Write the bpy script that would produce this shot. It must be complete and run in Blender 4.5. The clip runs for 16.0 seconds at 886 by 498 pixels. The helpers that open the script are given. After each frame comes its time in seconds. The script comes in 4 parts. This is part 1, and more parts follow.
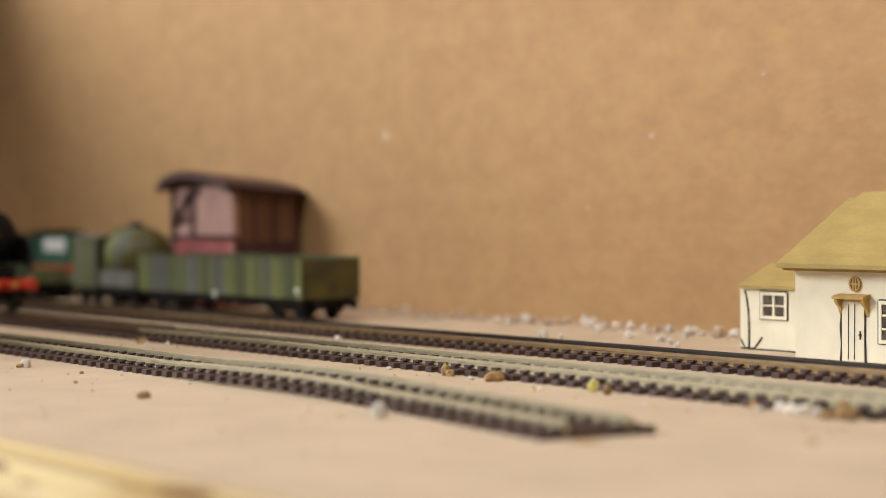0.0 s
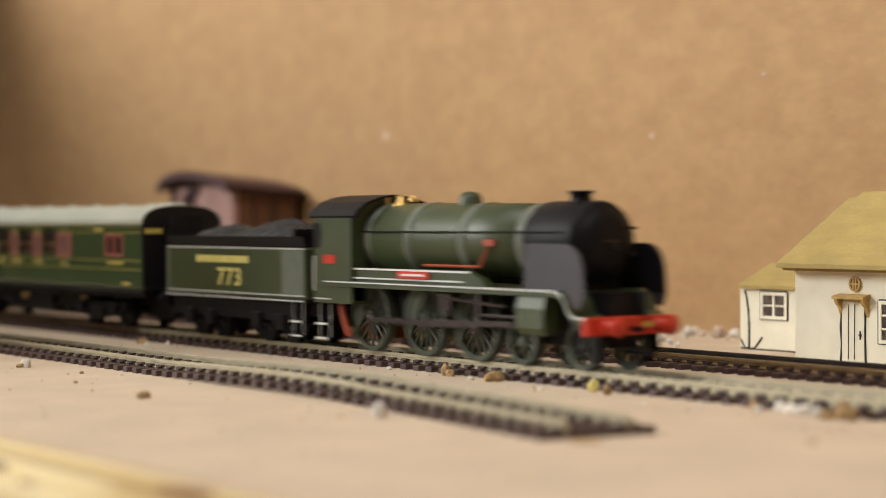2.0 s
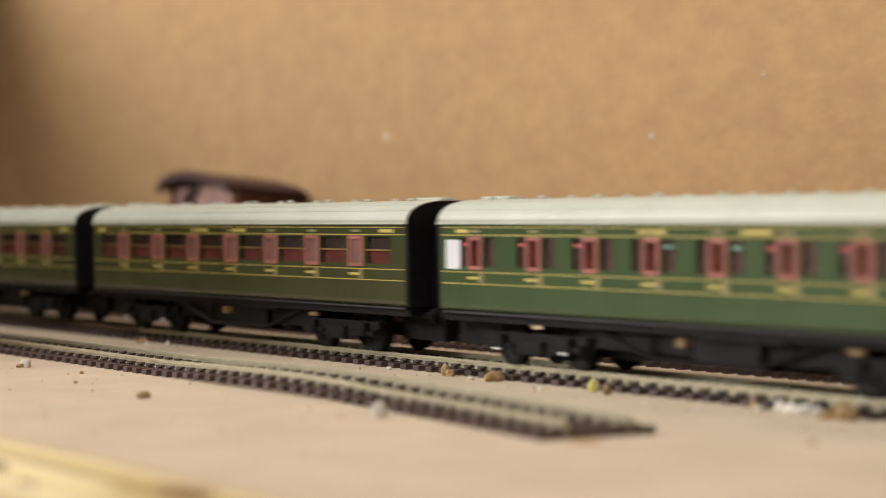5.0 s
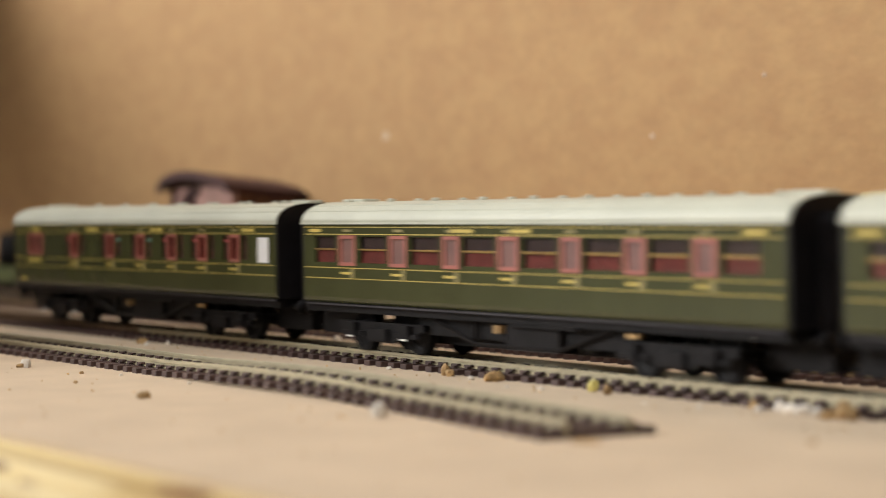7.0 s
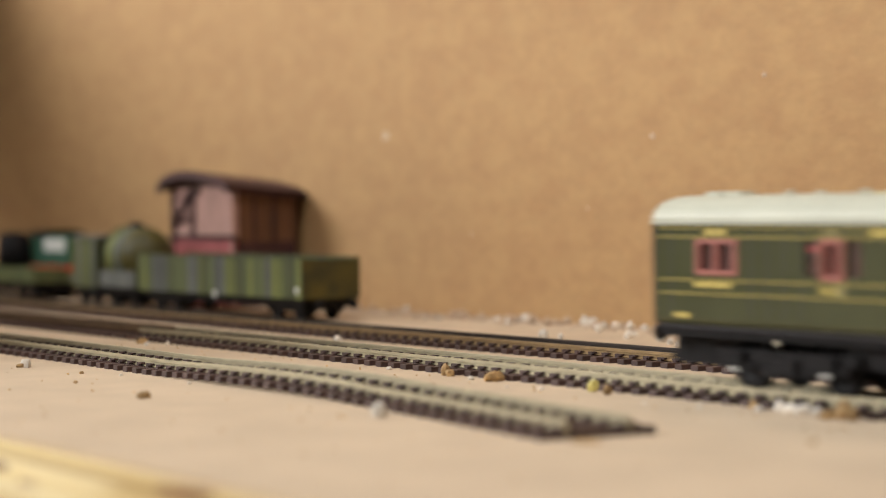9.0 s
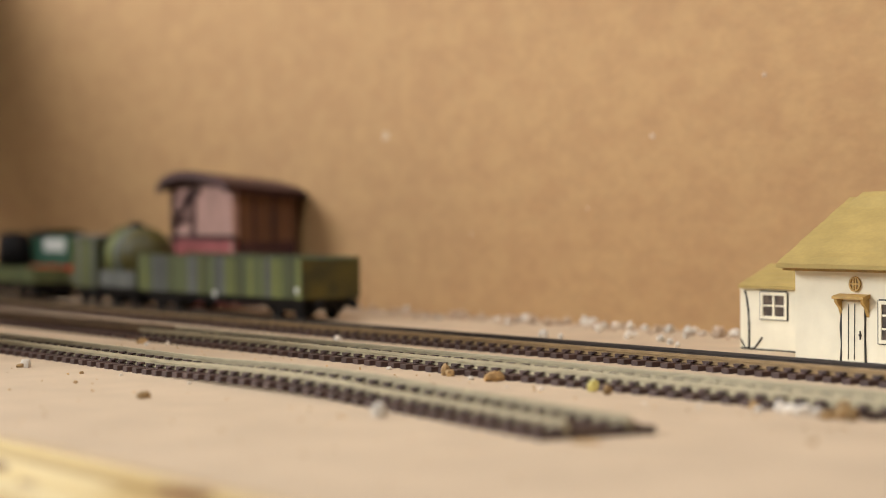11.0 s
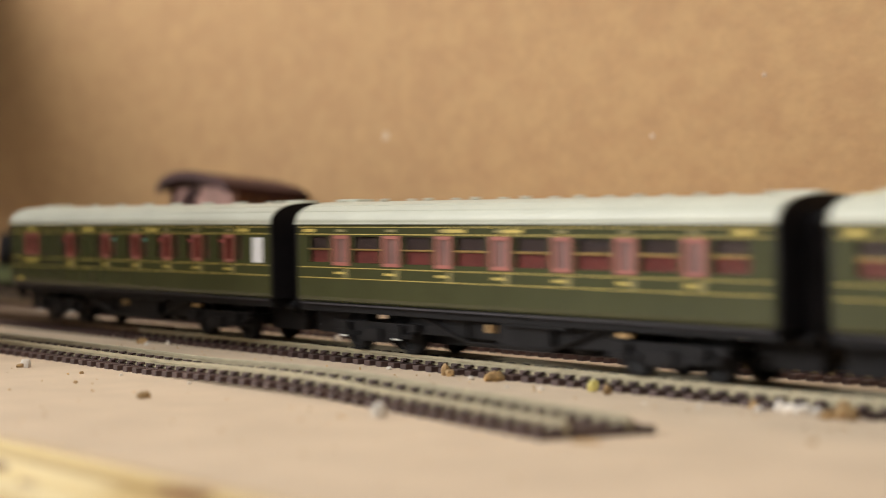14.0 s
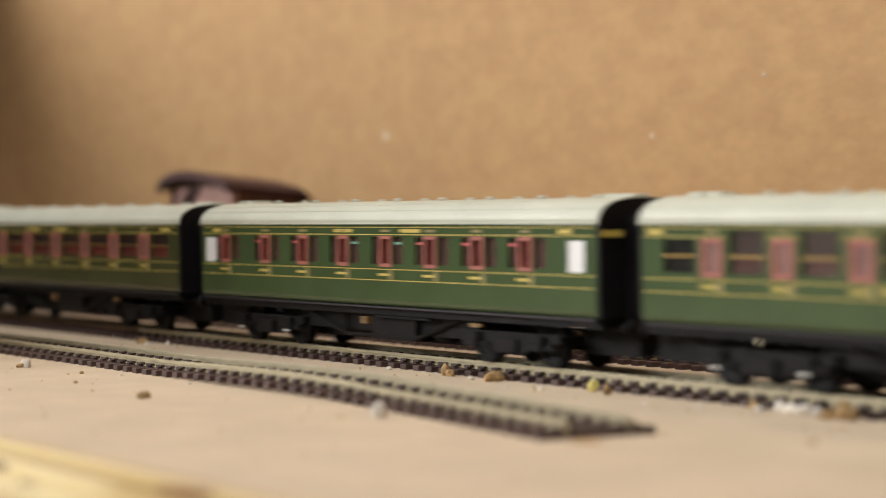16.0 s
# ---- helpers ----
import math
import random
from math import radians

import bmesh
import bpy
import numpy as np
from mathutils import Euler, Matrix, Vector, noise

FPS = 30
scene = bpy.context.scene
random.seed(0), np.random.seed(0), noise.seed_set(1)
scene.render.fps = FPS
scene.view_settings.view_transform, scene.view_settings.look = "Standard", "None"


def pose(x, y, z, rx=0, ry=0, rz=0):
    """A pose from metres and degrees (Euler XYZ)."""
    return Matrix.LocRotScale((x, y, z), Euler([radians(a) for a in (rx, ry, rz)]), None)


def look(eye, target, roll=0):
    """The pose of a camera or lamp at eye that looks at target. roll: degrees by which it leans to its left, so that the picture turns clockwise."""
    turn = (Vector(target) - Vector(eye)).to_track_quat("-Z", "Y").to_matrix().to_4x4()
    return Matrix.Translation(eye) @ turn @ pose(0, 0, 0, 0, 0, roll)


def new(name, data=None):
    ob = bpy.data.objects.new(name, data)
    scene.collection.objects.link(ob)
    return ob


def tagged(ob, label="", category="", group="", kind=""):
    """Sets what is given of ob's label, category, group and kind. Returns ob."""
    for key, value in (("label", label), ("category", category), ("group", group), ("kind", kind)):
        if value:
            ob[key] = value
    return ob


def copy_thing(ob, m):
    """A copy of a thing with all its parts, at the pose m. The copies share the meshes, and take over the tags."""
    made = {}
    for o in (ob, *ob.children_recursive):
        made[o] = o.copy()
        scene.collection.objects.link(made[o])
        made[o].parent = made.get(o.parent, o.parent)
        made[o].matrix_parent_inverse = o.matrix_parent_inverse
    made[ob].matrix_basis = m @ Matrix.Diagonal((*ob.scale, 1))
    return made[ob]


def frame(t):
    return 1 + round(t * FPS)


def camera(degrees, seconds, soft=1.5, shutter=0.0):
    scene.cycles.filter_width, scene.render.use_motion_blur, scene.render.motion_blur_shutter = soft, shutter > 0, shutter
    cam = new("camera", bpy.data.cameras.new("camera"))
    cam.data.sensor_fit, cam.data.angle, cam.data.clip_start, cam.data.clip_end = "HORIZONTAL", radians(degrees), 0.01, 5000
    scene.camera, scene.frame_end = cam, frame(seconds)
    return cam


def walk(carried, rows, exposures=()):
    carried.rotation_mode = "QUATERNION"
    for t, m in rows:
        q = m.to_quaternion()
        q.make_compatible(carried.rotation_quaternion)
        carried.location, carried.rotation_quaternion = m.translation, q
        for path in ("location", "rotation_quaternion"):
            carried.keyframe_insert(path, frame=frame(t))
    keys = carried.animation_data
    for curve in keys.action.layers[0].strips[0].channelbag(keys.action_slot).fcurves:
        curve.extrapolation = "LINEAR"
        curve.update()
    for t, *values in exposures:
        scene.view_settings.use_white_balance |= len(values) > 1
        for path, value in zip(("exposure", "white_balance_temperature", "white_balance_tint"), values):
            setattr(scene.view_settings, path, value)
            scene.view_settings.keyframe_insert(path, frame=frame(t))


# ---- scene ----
cam = camera(25.41, 16.0, soft=1.0, shutter=0.5)
EYE = (0.0, -0.3652, 0.0493)
VIEW = look(EYE, (EYE[0] - 0.82053, EYE[1] + 0.57136, EYE[2] - 0.01685), roll=-0.38)
walk(cam, [(0.0, VIEW), (16.0, VIEW)])
cam.data.dof.use_dof = True
cam.data.dof.focus_distance = 0.645
cam.data.dof.aperture_fstop = 9.2

# ---- world and light: an added light over the layout, and a window off to one side ----
world = bpy.data.worlds.new("sky")
scene.world = world
world.use_nodes = True
wn = world.node_tree
sky = wn.nodes.new("ShaderNodeTexSky")
sky.sky_type = "NISHITA"
sky.sun_disc = False
sky.sun_elevation, sky.sun_rotation = radians(40), radians(230)
wn.links.new(sky.outputs[0], wn.nodes["Background"].inputs[0])
wn.nodes["Background"].inputs[1].default_value = 0.1

ROOM = (-4.0, 2.4, -2.2, 0.32, -0.95, 2.0)      # x0 x1 y0 y1 z0 z1
TOP_LIGHT = (-0.60, 0.90, -1.35, -0.25)         # x0 x1 y0 y1, in the ceiling
WINDOW = (-3.6, -2.0, 0.60, 1.90)             # x0 x1 z0 z1, in the south wall


def area_light(name, m, sx, sy, watts, colour):
    data = bpy.data.lights.new(name, "AREA")
    data.shape, data.size, data.size_y, data.energy, data.color = "RECTANGLE", sx, sy, watts, colour
    ob = new(name, data)
    ob.matrix_world = m
    return ob


# added overhead light that brightens roofs and board, strongest to the right
area_light("skylight_glow", pose(0.15, -0.8, 2.03), 1.48, 1.08, 37, (1.0, 0.985, 0.96))
area_light("window_glow", pose(-2.8, -2.23, 1.25, 90), 1.58, 1.28, 190, (1.0, 0.99, 0.97))
scene.view_settings.exposure = -0.29


# ---- materials ----
def mat(name, colour, rough=0.6, metal=0.0, vary=0.15, scale=200.0, bump=0.0, fine=1200.0, second=None, spec=0.5, stretch=(1, 1, 1), rnd=0.0):
    """A base colour broken up at two scales, with a fine relief. scale: per metre."""
    m = bpy.data.materials.new(name)
    m.use_nodes = True
    t = m.node_tree
    p = t.nodes["Principled BSDF"]
    co = t.nodes.new("ShaderNodeTexCoord")
    mp = t.nodes.new("ShaderNodeMapping")
    mp.inputs["Scale"].default_value = stretch
    t.links.new(co.outputs["Object"], mp.inputs[0])
    n1, n2 = t.nodes.new("ShaderNodeTexNoise"), t.nodes.new("ShaderNodeTexNoise")
    n1.inputs["Scale"].default_value, n1.inputs["Detail"].default_value = scale, 4
    n2.inputs["Scale"].default_value, n2.inputs["Detail"].default_value = fine, 3
    for n in (n1, n2):
        t.links.new(mp.outputs[0], n.inputs["Vector"])
    ramp = t.nodes.new("ShaderNodeValToRGB")
    dark = [c * (1 - vary) for c in colour]
    light = second or [min(1, c * (1 + vary)) for c in colour]
    ramp.color_ramp.elements[0].position, ramp.color_ramp.elements[1].position = 0.35, 0.65
    ramp.color_ramp.elements[0].color, ramp.color_ramp.elements[1].color = (*dark, 1), (*light, 1)
    t.links.new(n1.outputs[0], ramp.inputs[0])
    mul = t.nodes.new("ShaderNodeMix")
    mul.data_type, mul.blend_type = "RGBA", "OVERLAY"
    mul.inputs[0].default_value = min(0.6, vary * 1.5)
    t.links.new(ramp.outputs[0], mul.inputs[6])
    t.links.new(n2.outputs[0], mul.inputs[7])
    out = mul.outputs[2]
    if rnd:
        info, hsv, rr = t.nodes.new("ShaderNodeObjectInfo"), t.nodes.new("ShaderNodeHueSaturation"), t.nodes.new("ShaderNodeMapRange")
        rr.inputs[3].default_value, rr.inputs[4].default_value = 1 - rnd, 1 + rnd
        t.links.new(info.outputs["Random"], rr.inputs[0])
        t.links.new(rr.outputs[0], hsv.inputs["Value"])
        t.links.new(out, hsv.inputs["Color"])
        out = hsv.outputs[0]
    t.links.new(out, p.inputs["Base Color"])
    rg = t.nodes.new("ShaderNodeMapRange")
    rg.inputs[3].default_value, rg.inputs[4].default_value = max(0.03, rough - 0.08), min(1, rough + 0.08)
    t.links.new(n2.outputs[0], rg.inputs[0])
    t.links.new(rg.outputs[0], p.inputs["Roughness"])
    p.inputs["Metallic"].default_value = metal
    p.inputs["Specular IOR Level"].default_value = spec
    if bump:
        b = t.nodes.new("ShaderNodeBump")
        b.inputs["Strength"].default_value, b.inputs["Distance"].default_value = bump, 0.0004
        t.links.new(n2.outputs[0], b.inputs["Height"])
        t.links.new(b.outputs[0], p.inputs["Normal"])
    return m


def glass_mat():
    m = bpy.data.materials.new("window_glazing")
    m.use_nodes = True
    t = m.node_tree
    t.nodes.remove(t.nodes["Principled BSDF"])
    tr, gl, mx = (t.nodes.new(k) for k in ("ShaderNodeBsdfTransparent", "ShaderNodeBsdfGlossy", "ShaderNodeMixShader"))
    tr.inputs[0].default_value = (0.88, 0.87, 0.86, 1)
    gl.inputs["Roughness"].default_value = 0.12
    mx.inputs[0].default_value = 0.07
    t.links.new(tr.outputs[0], mx.inputs[1])
    t.links.new(gl.outputs[0], mx.inputs[2])
    t.links.new(mx.outputs[0], t.nodes["Material Output"].inputs[0])
    return m


M = dict(
    wall=mat("hardboard", (0.448, 0.266, 0.127), 0.75, vary=0.07, second=(0.462, 0.287, 0.135), scale=120, bump=0.5, fine=330, spec=0.25, stretch=(0.55, 1, 0.9)),
    board=mat("baseboard_sheet", (0.60, 0.474, 0.342), 0.7, vary=0.06, scale=40, bump=0.25, fine=800, spec=0.3),
    pine=mat("pine", (0.56, 0.37, 0.14), 0.55, vary=0.25, scale=16, bump=0.2, fine=300, stretch=(.35, 6, 6), second=(0.86, 0.70, 0.36)),
    palepine=mat("pale_pine", (0.88, 0.74, 0.44), 0.55, vary=0.1, scale=16, bump=0.2, fine=300, stretch=(.35, 6, 6)),
    knot=mat("pine_knot", (0.16, 0.06, 0.03), 0.6, vary=0.3),
    room=mat("room_plaster", (0.30, 0.28, 0.25), 0.9, vary=0.04, scale=3, fine=40),
    pale_room=mat("reflector_white", (0.75, 0.72, 0.66), 0.9, vary=0.04, scale=3, fine=40),
    dark=mat("shade_panel_black", (0.035, 0.028, 0.024), 0.85, vary=0.1, scale=6, fine=60, spec=0.2),
    roomfloor=mat("floor_boards", (0.15, 0.11, 0.08), 0.7, vary=0.2, scale=5, fine=60),
    sleeper=mat("sleeper_plastic", (0.062, 0.034, 0.031), 0.5, vary=0.25, scale=300, fine=1500, rnd=0.2, bump=0.1),
    rail=mat("nickel_rail", (0.53, 0.475, 0.33), 0.4, metal=0.5, vary=0.1, scale=120, fine=900, stretch=(1, 8, 8)),
    brownrail=mat("brown_rail", (0.19, 0.12, 0.065), 0.45, metal=0.4, vary=0.2, scale=120, fine=900, stretch=(1, 8, 8)),
    tanrail=mat("brassy_rail", (0.34, 0.235, 0.12), 0.45, metal=0.4, vary=0.2, scale=120, fine=900, stretch=(1, 8, 8)),
    darkrail=mat("shaded_far_rail", (0.05, 0.037, 0.03), 0.5, metal=0.2, vary=0.25, scale=120, fine=900, stretch=(1, 8, 8)),
    black=mat("black_paint", (0.009, 0.008, 0.009), 0.45, vary=0.2, scale=150, fine=900, spec=0.2),
    under=mat("underframe_plastic", (0.0095, 0.0085, 0.0095), 0.5, vary=0.3, scale=200, fine=900, bump=0.1, spec=0.13),
    smoke=mat("smokebox_black", (0.009, 0.0078, 0.0085), 0.5, vary=0.2, scale=150, fine=900, spec=0.14),
    deflector=mat("satin_dark_grey", (0.036, 0.031, 0.037), 0.4, vary=0.1, scale=150, fine=900),
    green=mat("malachite_green", (0.054, 0.086, 0.034), 0.22, vary=0.06, scale=60, fine=700),
    olive=mat("olive_green", (0.056, 0.060, 0.024), 0.22, vary=0.06, scale=60, fine=700),
    loco=mat("locomotive_green", (0.043, 0.056, 0.019), 0.45, vary=0.08, scale=80, fine=800),
    band=mat("boiler_band", (0.125, 0.14, 0.105), 0.4, vary=0.1),
    gold=mat("gold_lining", (0.60, 0.46, 0.10), 0.5, vary=0.1),
    silver=mat("bright_trim", (0.75, 0.75, 0.72), 0.3, vary=0.05),
    brass=mat("brass", (0.55, 0.36, 0.12), 0.3, metal=0.8, vary=0.1),
    red=mat("buffer_beam_red", (0.56, 0.035, 0.012), 0.4, vary=0.08),
    rust=mat("orange_fittings", (0.34, 0.055, 0.02), 0.5, vary=0.2),
    steel=mat("wheel_steel", (0.085, 0.068, 0.064), 0.4, metal=1.0, vary=0.15),
    wheel=mat("wheel_green", (0.055, 0.065, 0.04), 0.45, vary=0.2),
    cream=mat("roof_cream", (0.53, 0.54, 0.45), 0.5, vary=0.05, scale=40, fine=500),
    white=mat("white_glazing", (0.8, 0.8, 0.82), 0.4, vary=0.03),
    frame=mat("mahogany_frame", (0.36, 0.11, 0.085), 0.45, vary=0.12),
    pale=mat("blind_pink", (0.17, 0.075, 0.062), 0.5, vary=0.15),
    dullgold=mat("faded_gold", (0.24, 0.20, 0.07), 0.5, vary=0.12),
    label_red=mat("red_window_label", (0.55, 0.10, 0.10), 0.5, vary=0.05),
    label_teal=mat("teal_window_label", (0.16, 0.38, 0.30), 0.5, vary=0.05),
    maroon=mat("maroon_interior", (0.15, 0.06, 0.055), 0.7, vary=0.2, scale=300),
    crimson=mat("crimson_interior", (0.27, 0.05, 0.04), 0.7, vary=0.2, scale=300),
    dusk=mat("dark_compartment", (0.055, 0.024, 0.022), 0.6, vary=0.2, scale=300),
    seat=mat("seat_red", (0.5, 0.08, 0.05), 0.7, vary=0.2),
    inner=mat("compartment_brown", (0.15, 0.045, 0.038), 0.6, vary=0.2),
    coal=mat("coal", (0.012, 0.012, 0.013), 0.5, vary=0.4, scale=400, fine=1500, bump=0.4),
    housewall=mat("cream_render", (0.92, 0.865, 0.69), 0.75, vary=0.04, scale=90, bump=0.15, fine=900),
    thatch=mat("mustard_roof", (0.42, 0.305, 0.10), 0.75, vary=0.09, scale=110, bump=0.25, fine=900, stretch=(.6, 1, 1)),
    ochre=mat("ochre_paint", (0.52, 0.33, 0.10), 0.6, vary=0.15),
    ink=mat("dark_outline", (0.028, 0.026, 0.02), 0.6, vary=0.3),
    pane=mat("painted_pane", (0.09, 0.065, 0.05), 0.4, vary=0.4, scale=300),
    moss=mat("streaky_wagon_green", (0.085, 0.105, 0.045), 0.6, vary=0.35, scale=90, fine=600, second=(0.11, 0.125, 0.045), stretch=(1, 1, 0.05), rnd=0.4),
    lime=mat("yellow_green_paint", (0.135, 0.15, 0.04), 0.6, vary=0.3, scale=90, fine=600, stretch=(1, 1, 0.1), rnd=0.25),
    wagongrey=mat("weathered_grey", (0.105, 0.11, 0.10), 0.65, vary=0.3, scale=120, rnd=0.25, stretch=(1, 1, 0.1)),
    wagonend=mat("shaded_wagon_green", (0.055, 0.05, 0.012), 0.6, vary=0.25, scale=80, second=(0.10, 0.08, 0.01)),
    hutwood=mat("dark_brown_timber", (0.06, 0.02, 0.019), 0.65, vary=0.3, scale=120),
    hutwall=mat("faded_pink_boards", (0.42, 0.24, 0.20), 0.7, vary=0.2, scale=120, stretch=(1, 1, 0.2)),
    hutred=mat("dusty_red_boards", (0.36, 0.09, 0.09), 0.7, vary=0.15, scale=120),
    hutside=mat("shaded_brown_boards", (0.13, 0.055, 0.024), 0.7, vary=0.25, scale=120, stretch=(1, 1, 0.2)),
    teal=mat("teal_paint", (0.03, 0.11, 0.07), 0.5, vary=0.2),
    chip=mat("plaster_chip", (0.76, 0.70, 0.62), 0.85, vary=0.15, scale=300, bump=0.4, rnd=0.2),
    chipbrown=mat("wood_crumb", (0.42, 0.27, 0.12), 0.8, vary=0.3, scale=300, bump=0.4, rnd=0.3),
    grit=mat("grit", (0.55, 0.42, 0.31), 0.9, vary=0.25, scale=250, bump=0.3),
    yellow=mat("yellow_lettering", (0.66, 0.57, 0.18), 0.5, vary=0.1),
    glass=glass_mat(),
)


# ---- mesh tools: all shapes are written in millimetres ----
class Shape:
    def __init__(self):
        self.v, self.f, self.s = [], [], []

    def add(self, verts, faces, smooth=False):
        n = len(self.v)
        self.v += [tuple(p) for p in verts]
        self.f += [tuple(n + i for i in f) for f in faces]
        self.s += [smooth] * len(faces)
        return self

    def box(self, x0, x1, y0, y1, z0, z1, b=0.0):
        """A box; b: width of the chamfer on its edges along z and on top."""
        if b:
            o = [(x0 + b, y0), (x1 - b, y0), (x1, y0 + b), (x1, y1 - b), (x1 - b, y1), (x0 + b, y1), (x0, y1 - b), (x0, y0 + b)]
            cx, cy = (x0 + x1) / 2, (y0 + y1) / 2
            i = [(cx + (x - cx) * (1 - 2 * b / (x1 - x0)), cy + (y - cy) * (1 - 2 * b / (y1 - y0))) for x, y in o]
            v = [(x, y, z0) for x, y in o] + [(x, y, z1 - b) for x, y in o] + [(x, y, z1) for x, y in i]
            f = [tuple(range(7, -1, -1)), tuple(range(16, 24))]
            for k in (0, 8):
                f += [(k + j, k + (j + 1) % 8, k + 8 + (j + 1) % 8, k + 8 + j) for j in range(8)]
            return self.add(v, f)
        v = [(x, y, z) for z in (z0, z1) for y in (y0, y1) for x in (x0, x1)]
        return self.add(v, [(0, 2, 3, 1), (4, 5, 7, 6), (0, 1, 5, 4), (2, 6, 7, 3), (0, 4, 6, 2), (1, 3, 7, 5)])

    def prism(self, profile, a0, a1, axis="x", smooth=False):
        """A closed profile drawn out along an axis. Profile: (y, z) for x, (x, z) for y, (x, y) for z."""
        def at(p, a):
            return (a, p[0], p[1]) if axis == "x" else (p[0], a, p[1]) if axis == "y" else (p[0], p[1], a)
        n = len(profile)
        v = [at(p, a0) for p in profile] + [at(p, a1) for p in profile]
        self.add(v, [(i, (i + 1) % n, n + (i + 1) % n, n + i) for i in range(n)], smooth)
        return self.add(v, [tuple(range(n - 1, -1, -1)), tuple(range(n, 2 * n))])

    def lathe(self, profile, centre, axis="z", seg=20, smooth=True):
        """(radius, height) pairs turned round an axis through centre."""
        v, f, n = [], [], len(profile)
        for k in range(seg):
            a = 2 * math.pi * k / seg
            for r, h in profile:
                p, q = r * math.cos(a), r * math.sin(a)
                d = (p, q, h) if axis == "z" else (h, p, q) if axis == "x" else (p, h, q)
                v.append(tuple(c + e for c, e in zip(centre, d)))
        for k in range(seg):
            m = (k + 1) % seg
            f += [(k * n + i, m * n + i, m * n + i + 1, k * n + i + 1) for i in range(n - 1)]
        return self.add(v, f, smooth)

    def rod(self, p, q, r, seg=6):
        p, q = Vector(p), Vector(q)
        d = (q - p).normalized()
        u = d.orthogonal().normalized()
        w = d.cross(u)
        ring = [u * math.cos(2 * math.pi * k / seg) * r + w * math.sin(2 * math.pi * k / seg) * r for k in range(seg)]
        v = [tuple(p + e) for e in ring] + [tuple(q + e) for e in ring]
        f = [(i, (i + 1) % seg, seg + (i + 1) % seg, seg + i) for i in range(seg)] + [tuple(range(seg - 1, -1, -1)), tuple(range(seg, 2 * seg))]
        return self.add(v, f, seg > 6)

    def mesh(self, name):
        me = bpy.data.meshes.new(name)
        me.from_pydata([(x / 1000, y / 1000, z / 1000) for x, y, z in self.v], [], self.f)
        me.polygons.foreach_set("use_smooth", self.s)
        bm = bmesh.new()
        bm.from_mesh(me)
        bmesh.ops.recalc_face_normals(bm, faces=bm.faces)
        bm.to_mesh(me)
        bm.free()
        return me


def solid(name, shape, material, m=None):
    me = shape if isinstance(shape, bpy.types.Mesh) else shape.mesh(name)
    if not me.materials:
        me.materials.append(material)
    ob = new(name, me)
    if m:
        ob.matrix_world = m
    return ob


def part(name, shape, material, parent, label="", m=None):
    ob = solid(name, shape, material)
    ob.parent = parent
    if m:
        ob.matrix_basis = m
    if label:
        ob["label"] = label
    return ob


def thing(name, label, category, m=None, group="", kind=""):
    ob = new(name)
    ob.empty_display_size = 0.01
    if m:
        ob.matrix_world = m
    return tagged(ob, label, category, group, kind)


def mm(x, y, z, rx=0, ry=0, rz=0):
    return pose(x / 1000, y / 1000, z / 1000, rx, ry, rz)


def side_with_openings(x0, x1, z0, z1, y0, y1, holes):
    """A flat side in one piece with window holes (x0, x1, z0, z1)."""
    xs = sorted({x0, x1, *(h[0] for h in holes), *(h[1] for h in holes)})
    zs = sorted({z0, z1, *(h[2] for h in holes), *(h[3] for h in holes)})
    nx, nz = len(xs), len(zs)

    def full(i, k):
        if not (0 <= i < nx - 1 and 0 <= k < nz - 1):
            return False
        x, z = (xs[i] + xs[i + 1]) / 2, (zs[k] + zs[k + 1]) / 2
        return not any(a < x < b and c < z < d for a, b, c, d in holes)

    v = [(x, y, z) for y in (y0, y1) for x in xs for z in zs]
    o, f = nx * nz, []
    for i in range(nx):
        for k in range(nz):
            a = i * nz + k
            if full(i, k):
                f += [(a, a + nz, a + nz + 1, a + 1), (o + a, o + a + 1, o + a + nz + 1, o + a + nz)]
            if k < nz - 1 and full(i, k) != full(i - 1, k):
                f.append((a, a + 1, o + a + 1, o + a))
            if i < nx - 1 and full(i, k) != full(i, k - 1):
                f.append((a, a + nz, o + a + nz, o + a))
    return Shape().add(v, f)


